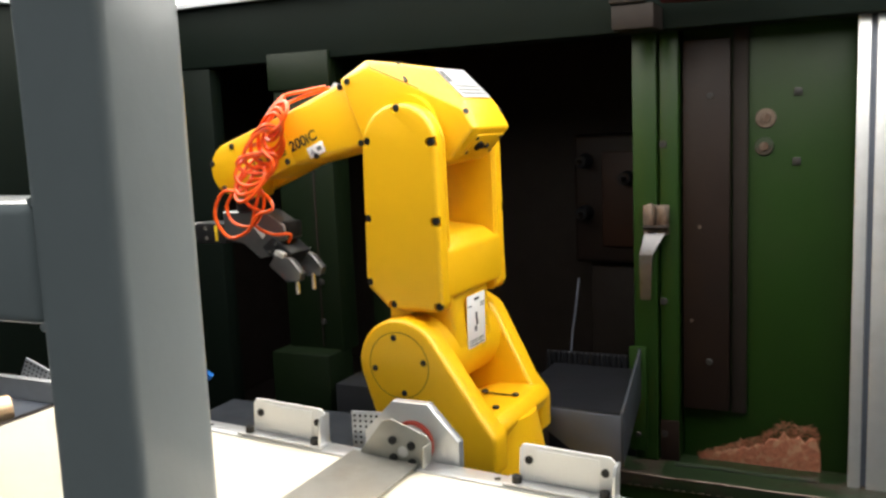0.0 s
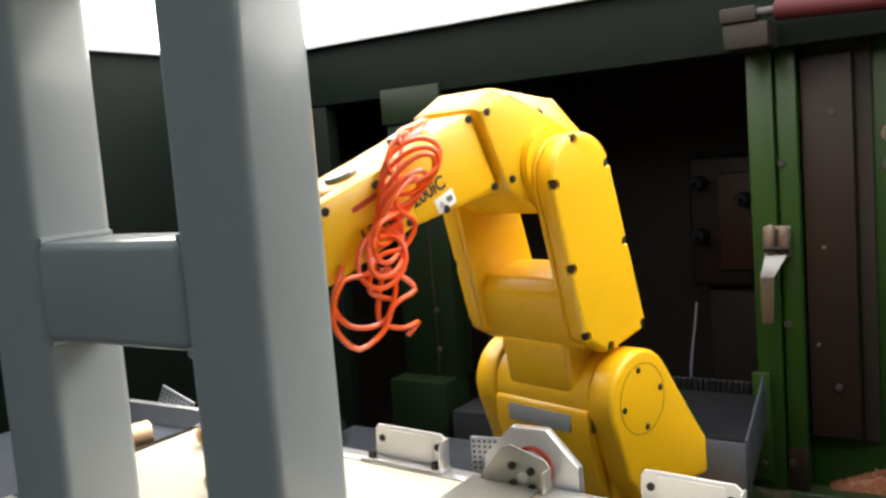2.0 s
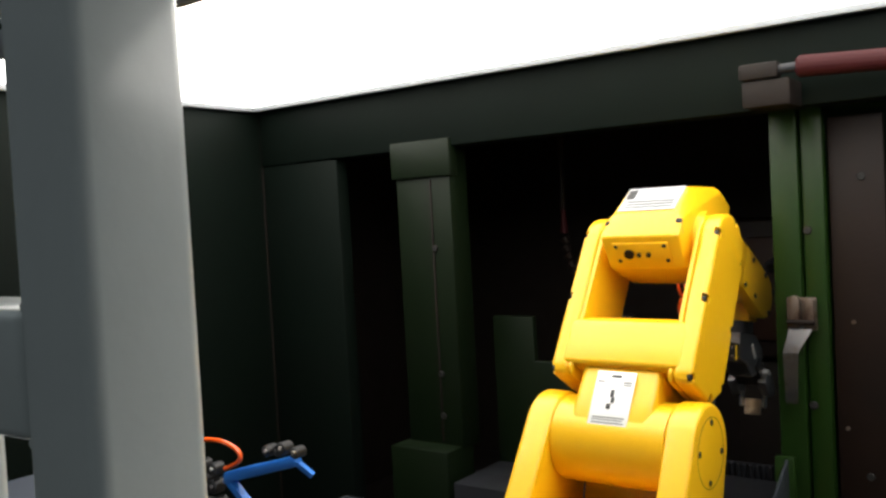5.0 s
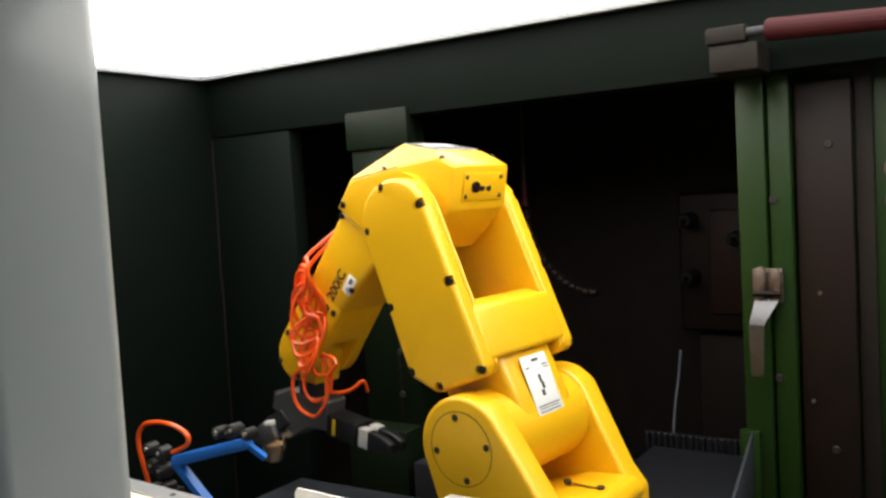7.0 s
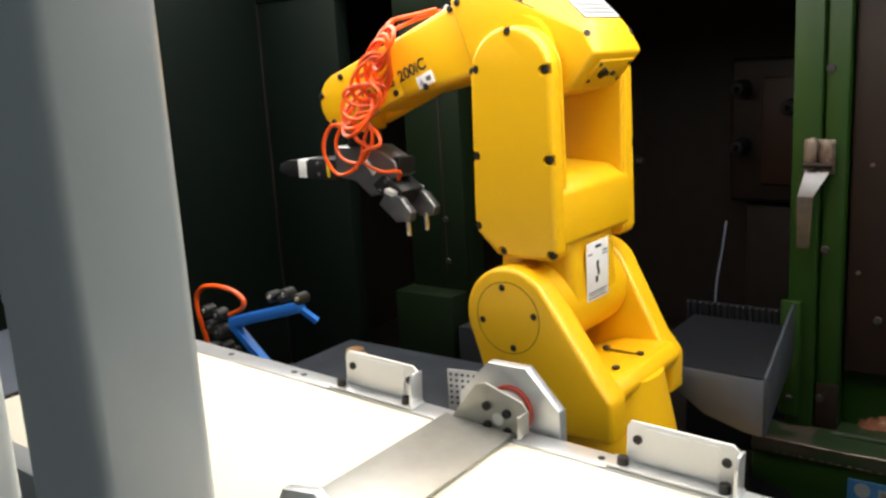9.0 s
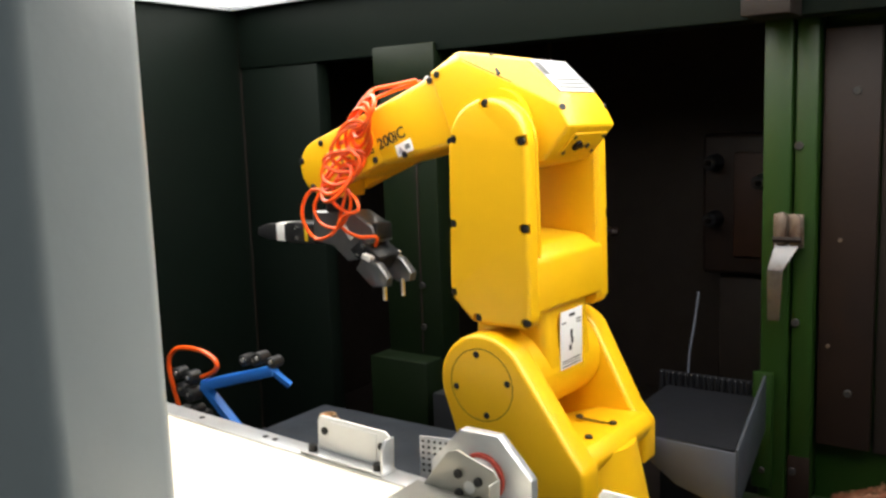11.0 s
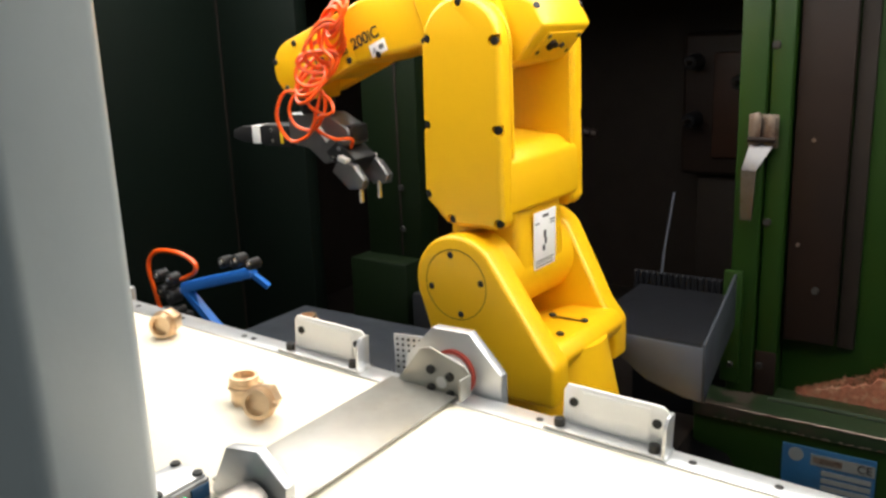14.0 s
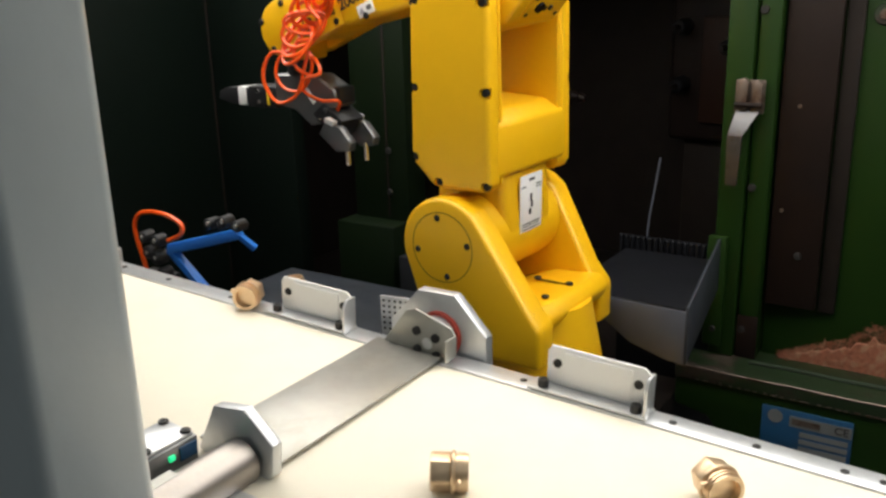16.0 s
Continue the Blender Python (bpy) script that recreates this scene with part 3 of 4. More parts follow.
part("fold", prism([(-0.052, -0.0125), (0.024, -0.0125), (0.031, -0.006), (0.034, 0.013), (0.028, 0.021), (-0.012, 0.032), (-0.023, 0.028)], -0.004, -0.001, "y", 0.0006), STEEL, flap, "folded end tab")
part("edge_lip", box(0.0315, 0.034, -0.020, -0.001, -0.008, 0.014, 0.001), STEEL, flap)
for dx, dz in ((-0.010, 0.010), (0.012, 0.007), (-0.009, -0.009), (0.013, -0.011)):
    screw(flap, (dx, -0.004, dz), (0, -1, 0), 0.0045, 0.003)
part("centre_mark", rod((0.002, -0.0045, -0.001), (0.002, -0.004, -0.001), 0.006), ALU, flap)
part("near_plate", prism([(-0.050, -0.012), (-0.030, 0.030), (0.002, 0.036), (0.030, 0.014), (0.028, -0.012), (0.010, -0.026), (-0.020, -0.026)], -0.246, -0.236, "y", 0.001), ALU, flap, "bevelled aluminium end plate")
drive = thing("rotary_drive", TILT @ pose(AX + 0.002, -0.248, AZ - 0.004), "turned steel barrel of the rotary drive", "actuator")
part("barrel", rod((0, -0.002, 0), (0, -0.30, 0), 0.0185, sides=40, bevel=0.001), TURNED, drive)
part("shaft", rod((0.010, 0.010, -0.014), (0.010, 0.246, -0.014), 0.0050, sides=20), TURNED, drive, "thin steel shaft under the flap")
part("engraving", box(-0.010, 0.0, -0.09, -0.06, 0.0178, 0.0187, 0), STEEL, drive)
sens = thing("photo_sensor", TILT @ pose(-0.288, -0.290, 0.0), "small grey photo sensor with a green light", "sensor")
part("body", box(-0.020, 0.016, -0.024, 0.024, 0.0, 0.030, 0.002), GRIP_STEEL, sens)
part("cover", box(-0.018, 0.014, -0.022, 0.022, 0.0295, 0.033, 0.001), ALU, sens)
part("side_label", box(0.0155, 0.0175, 0.006, 0.022, 0.016, 0.027, 0.0005), PLATE_BLUE, sens)
part("lamp", box(0.0155, 0.0180, -0.004, 0.001, 0.0205, 0.0245, 0.0005), LED, sens, "glowing green indicator")
for dx, dy in ((-0.014, 0.018), (0.010, 0.018), (0.010, -0.018)):
    screw(sens, (dx, dy, 0.033), (0, 0, 1), 0.004, 0.002)


def fitting(name, label):
    """A brass hose fitting: hexagon, flange, grooved neck, open bore."""
    t = thing(name, pose(0, 0, 0), label, "fitting", "brass fittings")
    part("hexagon", prism([(0.0145 * math.cos(radians(a)), 0.0145 * math.sin(radians(a))) for a in range(0, 360, 60)], -0.017, -0.002, "z", 0.0012), BRASS, t)
    part("flange", rod((0, 0, -0.002), (0, 0, 0.001), 0.0158, sides=28, bevel=0.0008), BRASS, t)
    part("neck", ring((0, 0, 0.001), (0, 0, 1), 0.0135, 0.0105, 0.0095, 28), BRASS, t)
    for z in (0.0032, 0.0062):
        part("groove_ring", ring((0, 0, z), (0, 0, 1), 0.0145, 0.013, 0.0016, 24), BRASS, t)
    part("ear", prism([(0.0125, -0.004), (0.0185, -0.002), (0.0185, 0.002), (0.0125, 0.004)], 0.003, 0.0055, "z", 0.0006), BRASS, t)
    part("bore_floor", rod((0, 0, 0.001), (0, 0, 0.004), 0.0106, sides=20), BRASS, t)
    return t


# pick-off device with blue bars and an orange hose
dev = thing("blue_bar_device", pose(-0.722, 0.14, -0.008), "blue flat-bar arm with black joints and orange air hose", "arm")
part("bar", prism([(-0.066, 0.003), (-0.062, 0.020), (0.076, 0.059), (0.084, 0.053), (0.080, 0.045)], -0.007, 0.007, "y", 0.002), BLUE, dev)
part("bar", hose([(-0.060, 0, 0.010), (0.058, -0.004, -0.080)], 0.008, 4), BLUE, dev)
part("bar", hose([(0.078, 0, 0.051), (0.098, 0.010, 0.032)], 0.005, 4), BLUE, dev)
for x, y, z, r in ((-0.085, 0.0, 0.021, 0.010), (-0.087, 0.0, -0.004, 0.011), (-0.111, 0.0, 0.024, 0.009), (-0.104, 0.0, 0.002, 0.010), (-0.080, 0.0, -0.026, 0.008), (0.024, 0.006, 0.059, 0.008), (0.052, 0.006, 0.065, 0.009), (0.079, 0.004, 0.063, 0.008), (0.040, 0.012, 0.060, 0.009)):
    part("joint", rod((x, y - 0.010, z), (x, y + 0.010, z), r, sides=16, bevel=0.002), BLACK_PLASTIC, dev)
    part("bolt", rod((x + 0.003, y - 0.013, z + 0.002), (x + 0.003, y - 0.009, z + 0.002), 0.0032, sides=10), CHROME, dev)
part("air_hose", hose(spline([(-0.112, 0.004, -0.09), (-0.123, 0.002, -0.035), (-0.137, 0, 0.027), (-0.126, 0, 0.053), (-0.099, 0, 0.062), (-0.060, 0, 0.061), (-0.034, 0, 0.050), (-0.038, 0, 0.036), (-0.066, 0, 0.023)]), 0.0034), ORANGE, dev, "orange air hose")
part("pedestal", box(-0.13, -0.07, -0.02, 0.02, -0.30, -0.03, 0.003), BLACK_PLASTIC, dev)
tank = thing("dark_tray", pose(0, 0, 0), "dark oily sheet metal tray beside the conveyor", "tray")
part("tray", box(-0.80, -0.43, 0.20, 0.40, -0.30, -0.10, 0.004), TRAY, tank)
for x, y, z, s in ((-0.300, 0.042, 0.024, 0), (-0.842, 0.05, 0.03, 25)):
    grid = thing("perforated_sheet", pose(x, y, z, 0, s, 10), "small bright perforated metal sheet behind the rail", "sheet", "perforated sheets")
    part("sheet", box(-0.03, 0.03, 0.0, 0.002, -0.06, 0.02, 0.0005), MESH_SHEET, grid)
    for i in range(9):
        for j in range(6):
            part("hole", rod((-0.026 + 0.0065 * i, -0.0006, -0.016 + 0.0062 * j), (-0.026 + 0.0065 * i, 0.0, -0.016 + 0.0062 * j), 0.0016, sides=6), SOCKET, grid)

# infeed beyond the belt's end
feed = thing("infeed_chute", pose(0, 0, 0), "dark metal infeed chute with a pale edge strip", "chute")
part("bed", box(-1.05, -0.745, -0.25, 0.02, -0.10, 0.012, 0.003), CHUTE, feed)
part("edge_strip", box(-1.05, -0.745, 0.02, 0.032, -0.10, 0.040, 0.002), ALU, feed)
part("end_bar", box(-0.745, -0.733, -0.27, 0.02, -0.06, 0.026, 0.002), BROWN, feed)
sleeve = thing("brass_sleeve", pose(-0.775, -0.085, 0.031, 0, 0, -20), "short open brass sleeve lying on the infeed chute", "sleeve")
part("tube", ring((0.0, -0.022, 0), (0, 1, 0), 0.018, 0.0135, 0.050, 28), BRASS, sleeve)
part("collar", ring((0.0, -0.024, 0), (0, 1, 0), 0.0195, 0.0135, 0.006, 28), BRASS, sleeve)

fit_a = fitting("brass_fitting", "brass threaded fitting riding upright on the belt")
fit_b = fitting("brass_fitting", "brass threaded fitting tumbling over the flap")
fit_c = fitting("brass_fitting", "brass threaded fitting rolling along the rail")
fit_d = fitting("brass_fitting", "brass threaded fitting carried by the robot's gripper")

# ---- robot ----
RX, RY, RZ = -0.2784, 0.3011, -0.2768
J2 = Vector((-0.0667, 0, 0.3301))
L2, OFF, L3 = 0.2972, 0.073, 0.310
robot = thing("robot_arm", pose(RX, RY, RZ), "yellow six-axis industrial robot arm with orange coiled hose", "robot")


base = part("base", rod((0, 0, 0.0), (0, 0, 0.150), 0.088, sides=40, bevel=0.004), YELLOW, robot)
part("foot", box(-0.12, 0.14, -0.10, 0.10, -0.022, 0.012, 0.006), YELLOW, base)

# shoulder: origin at the foot of the first axis
s = bmesh.new()
SIDE = arc(-0.0667, 0.3301, 0.060, 205, 40, 16) + [(0.050, 0.268), (0.066, 0.248), (0.066, 0.199), (-0.067, 0.199), (-0.098, 0.235)]
FAR = arc(-0.0667, 0.3301, 0.060, 205, 40, 16) + [(0.030, 0.268), (0.050, 0.243), (0.050, 0.190), (-0.067, 0.199), (-0.098, 0.235)]
for lo, hi, side in ((-0.116, -0.078, SIDE), (0.078, 0.116, FAR)):
    prism(side, lo, hi, "y", 0.006, 3, bm=s)
prism([(-0.088, 0.200), (-0.088, 0.232), (-0.014, 0.258), (0.050, 0.262), (0.062, 0.246), (0.050, 0.226), (-0.02, 0.205)], -0.084, 0.084, "y", 0.006, 3, bm=s)
rod((0, 0, 0.152), (0, 0, 0.246), 0.086, 0.068, 40, bm=s)
shoulder = part("shoulder", s, YELLOW, robot, "forked yellow shoulder casting")
for sy in (-1, 1):
    part("disc_joint", ring((-0.0667, sy * 0.1157, 0.3301), (0, sy, 0), 0.0437, 0.0428, 0.0006, 40), SEAM, shoulder)
    for a in (100, 10, -80, -170):
        screw(shoulder, (-0.0667 + 0.0365 * math.cos(radians(a)), sy * 0.116, 0.3301 + 0.0365 * math.sin(radians(a))), (0, sy, 0), 0.0042, 0.001)
for x, y in ((0.036, 0.017), (-0.010, 0.017), (0.033, -0.041)):
    screw(shoulder, (x, y, 0.263), (0, 0, 1), 0.005, 0.002)
part("joint_line", box(-0.012, 0.040, 0.0165, 0.0175, 0.2600, 0.2628, 0), SEAM, shoulder)
part("front_cover", prism([(-0.098, 0.200), (-0.113, 0.236), (-0.1255, 0.290), (-0.1265, 0.318), (-0.118, 0.326), (-0.088, 0.200)], -0.0785, 0.0785, "y", 0.003), YELLOW, shoulder)
part("front_label", box(-0.1278, -0.1262, -0.052, 0.052, 0.292, 0.314, 0.0002), FOIL, shoulder, "silver label strip")
part("front_slot", box(-0.124, -0.117, -0.084, -0.081, 0.296, 0.330, 0.0005), SEAM, shoulder)

# upper arm: origin on the second axis, upright
u = bmesh.new()
rod((0, -0.077, 0), (0, 0.077, 0), 0.056, sides=44, bm=u)
prism([(-0.052, 0.0), (-0.046, 0.09), (0.050, 0.09), (0.056, 0.0)], -0.056, 0.056, "y", 0.010, 3, bm=u)
prism([(-0.044, 0.082), (-0.044, 0.15), (-0.030, 0.166), (0.040, 0.160), (0.061, 0.145), (0.061, 0.082)], -0.084, 0.084, "y", 0.006, 3, bm=u)
COVER = [(0.060, 0.076), (0.060, 0.272)] + arc(0.0065, 0.278, 0.0535, 0, 180, 14) + [(-0.0535, 0.100), (-0.020, 0.068), (0.053, 0.067)]
for lo, hi in ((-0.0735, -0.067), (0.067, 0.0735)):
    prism([(x * 0.98, z) for x, z in COVER], lo, hi, "y", 0.003, 2, bm=u)
rod((0, -0.065, L2), (0, 0.065, L2), 0.040, sides=36, bm=u)
upper = part("upper_arm", u, YELLOW, robot, "yellow upper arm casting with a window")
SCREWS = ((0.0061, 0.3255, 0, 1), (0.0523, 0.2813, 1, 0.2), (-0.0395, 0.2862, -1, 0.2), (0.0535, 0.1829, 1, 0), (-0.0445, 0.187, -1, 0), (0.0528, 0.0748, 0.7, -0.7), (-0.0135, 0.0754, -0.3, -0.9), (-0.0478, 0.104, -1, 0))
for sy in (-1, 1):
    lo, hi = sorted((sy * 0.0742, sy * 0.0990))
    cover = part("side_cover", prism(COVER, lo, hi, "y", 0.007, 3), YELLOW, upper, "smooth yellow side cover")
    pockets = bmesh.new()
    for x, z, dx, dz in SCREWS:
        for k in (0, 0.5, 1.0):
            c = Vector((x + dx * 0.009 * k, 0, z + dz * 0.009 * k))
            rod(c + Vector((0, sy * 0.0925, 0)), c + Vector((0, sy * 0.110, 0)), 0.0062, sides=14, bm=pockets)
    carve(cover, pockets)
    for x, z, dx, dz in SCREWS:
        screw(cover, (x, sy * 0.0925, z), (0, sy, 0), 0.0048, 0.004)
part("rating_label", box(-0.0004, 0.0006, -0.027, 0.027, -0.037, 0.037, 0.0001), STICKER, upper, "white rating label", at=pose(0.0562, 0.0, 0.037, 0, 1.5, 0))
for y0, y1, z0, z1 in ((-0.006, 0.008, 0.0285, 0.0320), (-0.024, -0.014, 0.0215, 0.0235), (0.012, 0.024, 0.0215, 0.0235), (0.012, 0.024, 0.0180, 0.0195), (-0.003, 0.002, 0.002, 0.012), (-0.001, 0.004, -0.006, 0.002),
                       (-0.006, 0.000, -0.014, -0.007), (-0.022, 0.022, -0.0260, -0.0245), (-0.022, 0.020, -0.0290, -0.0278), (-0.022, 0.022, -0.0330, -0.0315)):
    part("print_bar", box(0.0005, 0.0010, y0, y1, z0, z1, 0), INK if z1 - z0 > 0.003 else PLATE_GREY, upper, at=pose(0.0562, 0, 0.037, 0, 1.5, 0))

# elbow: origin on the third axis, forearm level along -x
INNER = [(-0.070, 0.006), (-0.070, 0.106), (-0.030, 0.113), (0.058, 0.060), (0.084, 0.004), (0.090, -0.036), (0.040, -0.060), (-0.035, -0.045)]
OUTER = [(-0.070, 0.006), (-0.070, 0.103), (-0.022, 0.100), (0.036, 0.042), (0.082, -0.006), (0.086, -0.034), (0.040, -0.058), (-0.035, -0.045)]
e = bmesh.new()
rings = [[e.verts.new((x, y, z)) for x, z in prof_] for y, prof_ in ((-0.057, OUTER), (-0.044, INNER), (0.044, INNER), (0.057, OUTER))]
e.faces.new(rings[0])
e.faces.new(rings[3][::-1])
for k in range(3):
    for i in range(8):
        j = (i + 1) % 8
        e.faces.new((rings[k][i], rings[k + 1][i], rings[k + 1][j], rings[k][j]))
bmesh.ops.recalc_face_normals(e, faces=e.faces)
bevelled(e, 0.0035, 3)
rod((0, -0.067, 0), (0, 0.067, 0), 0.046, sides=40, bm=e)
elbow = part("elbow", e, YELLOW, robot, "faceted yellow elbow casting")
LABEL = pose(0.0705, 0, 0.0335, 0, 65.1, 0)
part("top_label", box(-0.029, 0.027, -0.042, 0.042, 0.0, 0.0012, 0), FOIL, elbow, "silver warning label", at=LABEL)
part("label_print", box(-0.024, -0.002, -0.039, -0.027, 0.0012, 0.0018, 0), INK, elbow, at=LABEL)
for k in range(3):
    part("label_print", box(0.004 + 0.007 * k, 0.0065 + 0.007 * k, -0.034, 0.036, 0.0012, 0.0018, 0), PLATE_GREY, elbow, at=LABEL)
part("joint_slot", rod((0.012, -0.040, 0.0880), (0.022, -0.055, 0.0570), 0.0030, sides=8), SCREW, elbow)
part("ridge_seam", rod((-0.022, -0.0562, 0.1000), (0.036, -0.0562, 0.0420), 0.0007, sides=6), SEAM, elbow)
plug = part("connector_panel", box(-0.001, 0.0015, -0.040, 0.040, -0.017, 0.017, 0.0005), YELLOW, elbow, "yellow rear cover", at=pose(0.0655, 0, -0.0485, 0, 64.5, 0))
for y in (-0.035, 0.035):
    for z in (-0.012, 0.012):
        screw(plug, (0.0015, y, z), (1, 0, 0), 0.003, 0.0012)
part("port", rod((0.001, -0.018, 0), (0.005, -0.018, 0), 0.007, sides=14), BROWN, plug)
for y in (-0.004, 0.010):
    part("port", rod((0.001, y, -0.002), (0.004, y, -0.002), 0.0035, sides=10), SCREW, plug)
for x, z in ((-0.066, 0.096), (-0.066, 0.014)):
    screw(elbow, (x + 0.006, -0.057, z), (0, -1, 0), 0.0045, 0.002)
for y in (-0.052, 0.052):
    screw(elbow, (0.083, y, -0.010), (0.8, 0.5 if y > 0 else -0.5, 0.2), 0.0045, 0.002)

# forearm
f = bmesh.new()
prism([(-0.0715, 0.0075), (-0.0715, 0.1030), (-0.200, 0.1050), (-0.200, 0.0305)], -0.047, 0.047, "y", 0.008, 3, bm=f)
NEAR = [(-0.190, 0.0320)] + arc(-0.308, 0.0700, 0.0390, 270, 90, 8) + [(-0.190, 0.1045)]
for lo, hi in ((-0.047, -0.024), (0.024, 0.047)):
    prism(NEAR, lo, hi, "y", 0.005, 2, bm=f)
prism([(-0.190, 0.0315), (-0.190, 0.1046), (-0.262, 0.1075), (-0.270, 0.100), (-0.270, 0.040), (-0.262, 0.0325)], -0.0465, 0.0465, "y", 0.005, 2, bm=f)
forearm = part("forearm", f, YELLOW, robot, "yellow forked forearm")
for x, z in ((-0.080, 0.0975), (-0.080, 0.0155), (-0.155, 0.028), (-0.205, 0.040), (-0.255, 0.044), (-0.330, 0.048), (-0.336, 0.090), (-0.290, 0.099), (-0.225, 0.094)):
    screw(forearm, (x, -0.047, z), (0, -1, 0), 0.0045, 0.002)
    screw(forearm, (x, 0.047, z), (0, 1, 0), 0.0045, 0.002)
words("200iC", 0.0205, INK, forearm, pose(-0.168, -0.0474, 0.0555, 90, 0, 0))
words("LR Mate", 0.0185, INK, forearm, pose(-0.233, -0.0474, 0.0555, 90, 0, 0))
part("logo_bar", box(-0.262, -0.205, -0.0477, -0.0472, 0.082, 0.0875, 0), RED_INK, forearm)
part("sticker", box(-0.166, -0.138, -0.0479, -0.0472, 0.028, 0.044, 0.0001), STICKER, forearm, "white warning sticker")
part("sticker_print", prism([(-0.163, 0.032), (-0.154, 0.032), (-0.1585, 0.040)], -0.0483, -0.0478, "y", 0), FOIL, forearm)
part("sticker_print", box(-0.150, -0.142, -0.0483, -0.0478, 0.033, 0.039, 0), PLATE_GREY, forearm)
valve = part("air_valve", box(-0.150, -0.115, -0.016, 0.014, 0.098, 0.112, 0.003), GRIP_STEEL, forearm, "grey air connector block")
part("fitting", rod((-0.125, -0.010, 0.105), (-0.106, -0.010, 0.113), 0.005, sides=12), GRIP_STEEL, valve)
part("motor_cap", rod((-0.228, 0, 0.098), (-0.228, 0, 0.1115), 0.018, sides=24, bevel=0.002), GRIP_STEEL, forearm)

# coiled hose, riding on the forearm
pts = [Vector(p) for p in ((-0.118, -0.020, 0.116), (-0.145, -0.034, 0.121), (-0.172, -0.046, 0.126), (-0.184, -0.056, 0.116))]
turns, n = 10, 190
rnd = random.Random(5)
wob = [rnd.uniform(-1, 1) for _ in range(turns + 3)]
for i in range(n):
    uu = i / (n - 1)
    a = 2 * math.pi * turns * uu + 1.2
    k = min(int(uu * turns), turns - 1)
    w = wob[k] * (1 - (uu * turns - k)) + wob[k + 1] * (uu * turns - k)
    cx, cz = -0.180 - 0.096 * uu + 0.007 * w, 0.104 - 0.076 * uu
    pts.append(Vector((cx + 0.028 * math.cos(a) * (1 + 0.22 * w), -0.064 + 0.014 * math.sin(a * 0.9), cz + (0.017 + 0.006 * w) * math.sin(a + 0.5 * w))))
pts += [Vector(p) for p in ((-0.285, -0.066, 0.030), (-0.316, -0.068, 0.040), (-0.340, -0.070, 0.024), (-0.347, -0.070, 0.002), (-0.334, -0.070, -0.026), (-0.300, -0.068, -0.028), (-0.276, -0.067, -0.013), (-0.246, -0.066, -0.015), (-0.250, -0.060, 0.004), (-0.268, -0.055, 0.022))]
part("coiled_hose", hose(spline(pts, 3), 0.0027, 8), ORANGE, forearm, "orange coiled air hose")
pts2 = [(-0.300, -0.050, 0.045), (-0.330, -0.056, 0.022), (-0.326, -0.060, -0.006), (-0.2935, -0.062, -0.023), (-0.264, -0.060, -0.006), (-0.258, -0.058, 0.018), (-0.272, -0.056, 0.010), (-0.293, -0.058, -0.020), (-0.272, -0.054, -0.045), (-0.247, -0.048, -0.055), (-0.260, -0.040, -0.064)]
part("hose_loop", hose(spline(pts2, 6), 0.0026, 8), ORANGE, forearm, "orange air hose loop")
pts3 = [(-0.116, -0.014, 0.113), (-0.150, -0.030, 0.116), (-0.180, -0.050, 0.112), (-0.205, -0.062, 0.096), (-0.225, -0.066, 0.070), (-0.214, -0.068, 0.045), (-0.236, -0.066, 0.030), (-0.268, -0.064, 0.036), (-0.290, -0.060, 0.012), (-0.272, -0.058, -0.010)]
part("second_hose", hose(spline(pts3, 6), 0.0026, 8), ORANGE, forearm, "orange air hose over the coil")

# wrist: origin on the fifth axis, flange along -z
w = bmesh.new()
rod((0, -0.023, 0), (0, 0.023, 0), 0.030, sides=32, bevel=0.002, bm=w)
prism([(-0.026, 0.0), (0.026, 0.0), (0.024, -0.045), (-0.024, -0.045)], -0.025, 0.025, "y", 0.004, 2, bm=w)
wrist = part("wrist", w, YELLOW, robot, "yellow wrist block")
part("flange", rod((0, 0, -0.045), (0, 0, -0.066), 0.025, sides=30, bevel=0.001), BLACK_PLASTIC, wrist, "black tool flange")

# double gripper: origin on the fifth axis
g = prism([(-0.045, -0.066), (0.035, -0.066), (0.072, -0.086), (0.076, -0.108), (0.046, -0.116), (0.050, -0.132), (0.022, -0.138), (-0.008, -0.116), (-0.045, -0.110)], -0.020, 0.020, "y", 0.002, 1)
grip = part("gripper", g, GRIP_STEEL, robot, "grey steel double gripper bracket")
part("pale_strip", box(-0.014, 0.014, -0.0215, -0.0195, -0.004, 0.004, 0.0005), STICKER, grip, at=pose(0.024, 0, -0.094, 0, 50, 0))
part("valve_block", box(0.040, 0.078, -0.017, 0.017, -0.106, -0.082, 0.003), BLACK_PLASTIC, grip, "black valve block")

# unit that points forward and down
front = part("gripper_body", prism([(0.030, -0.120), (0.052, -0.104), (0.086, -0.128), (0.066, -0.152)], -0.024, 0.024, "y", 0.002), BLACK_PLASTIC, grip, "black gripper body")
part("cover", prism([(0.056, -0.118), (0.062, -0.112), (0.080, -0.125), (0.074, -0.132)], -0.008, 0.008, "y", 0.002), GRIP_YELLOW, front, "yellow cover")
for x, z in ((0.044, -0.128), (0.056, -0.140), (0.058, -0.114)):
    part("bolt", rod((x, -0.0265, z), (x, -0.0235, z), 0.0035, sides=10), CHROME, front)
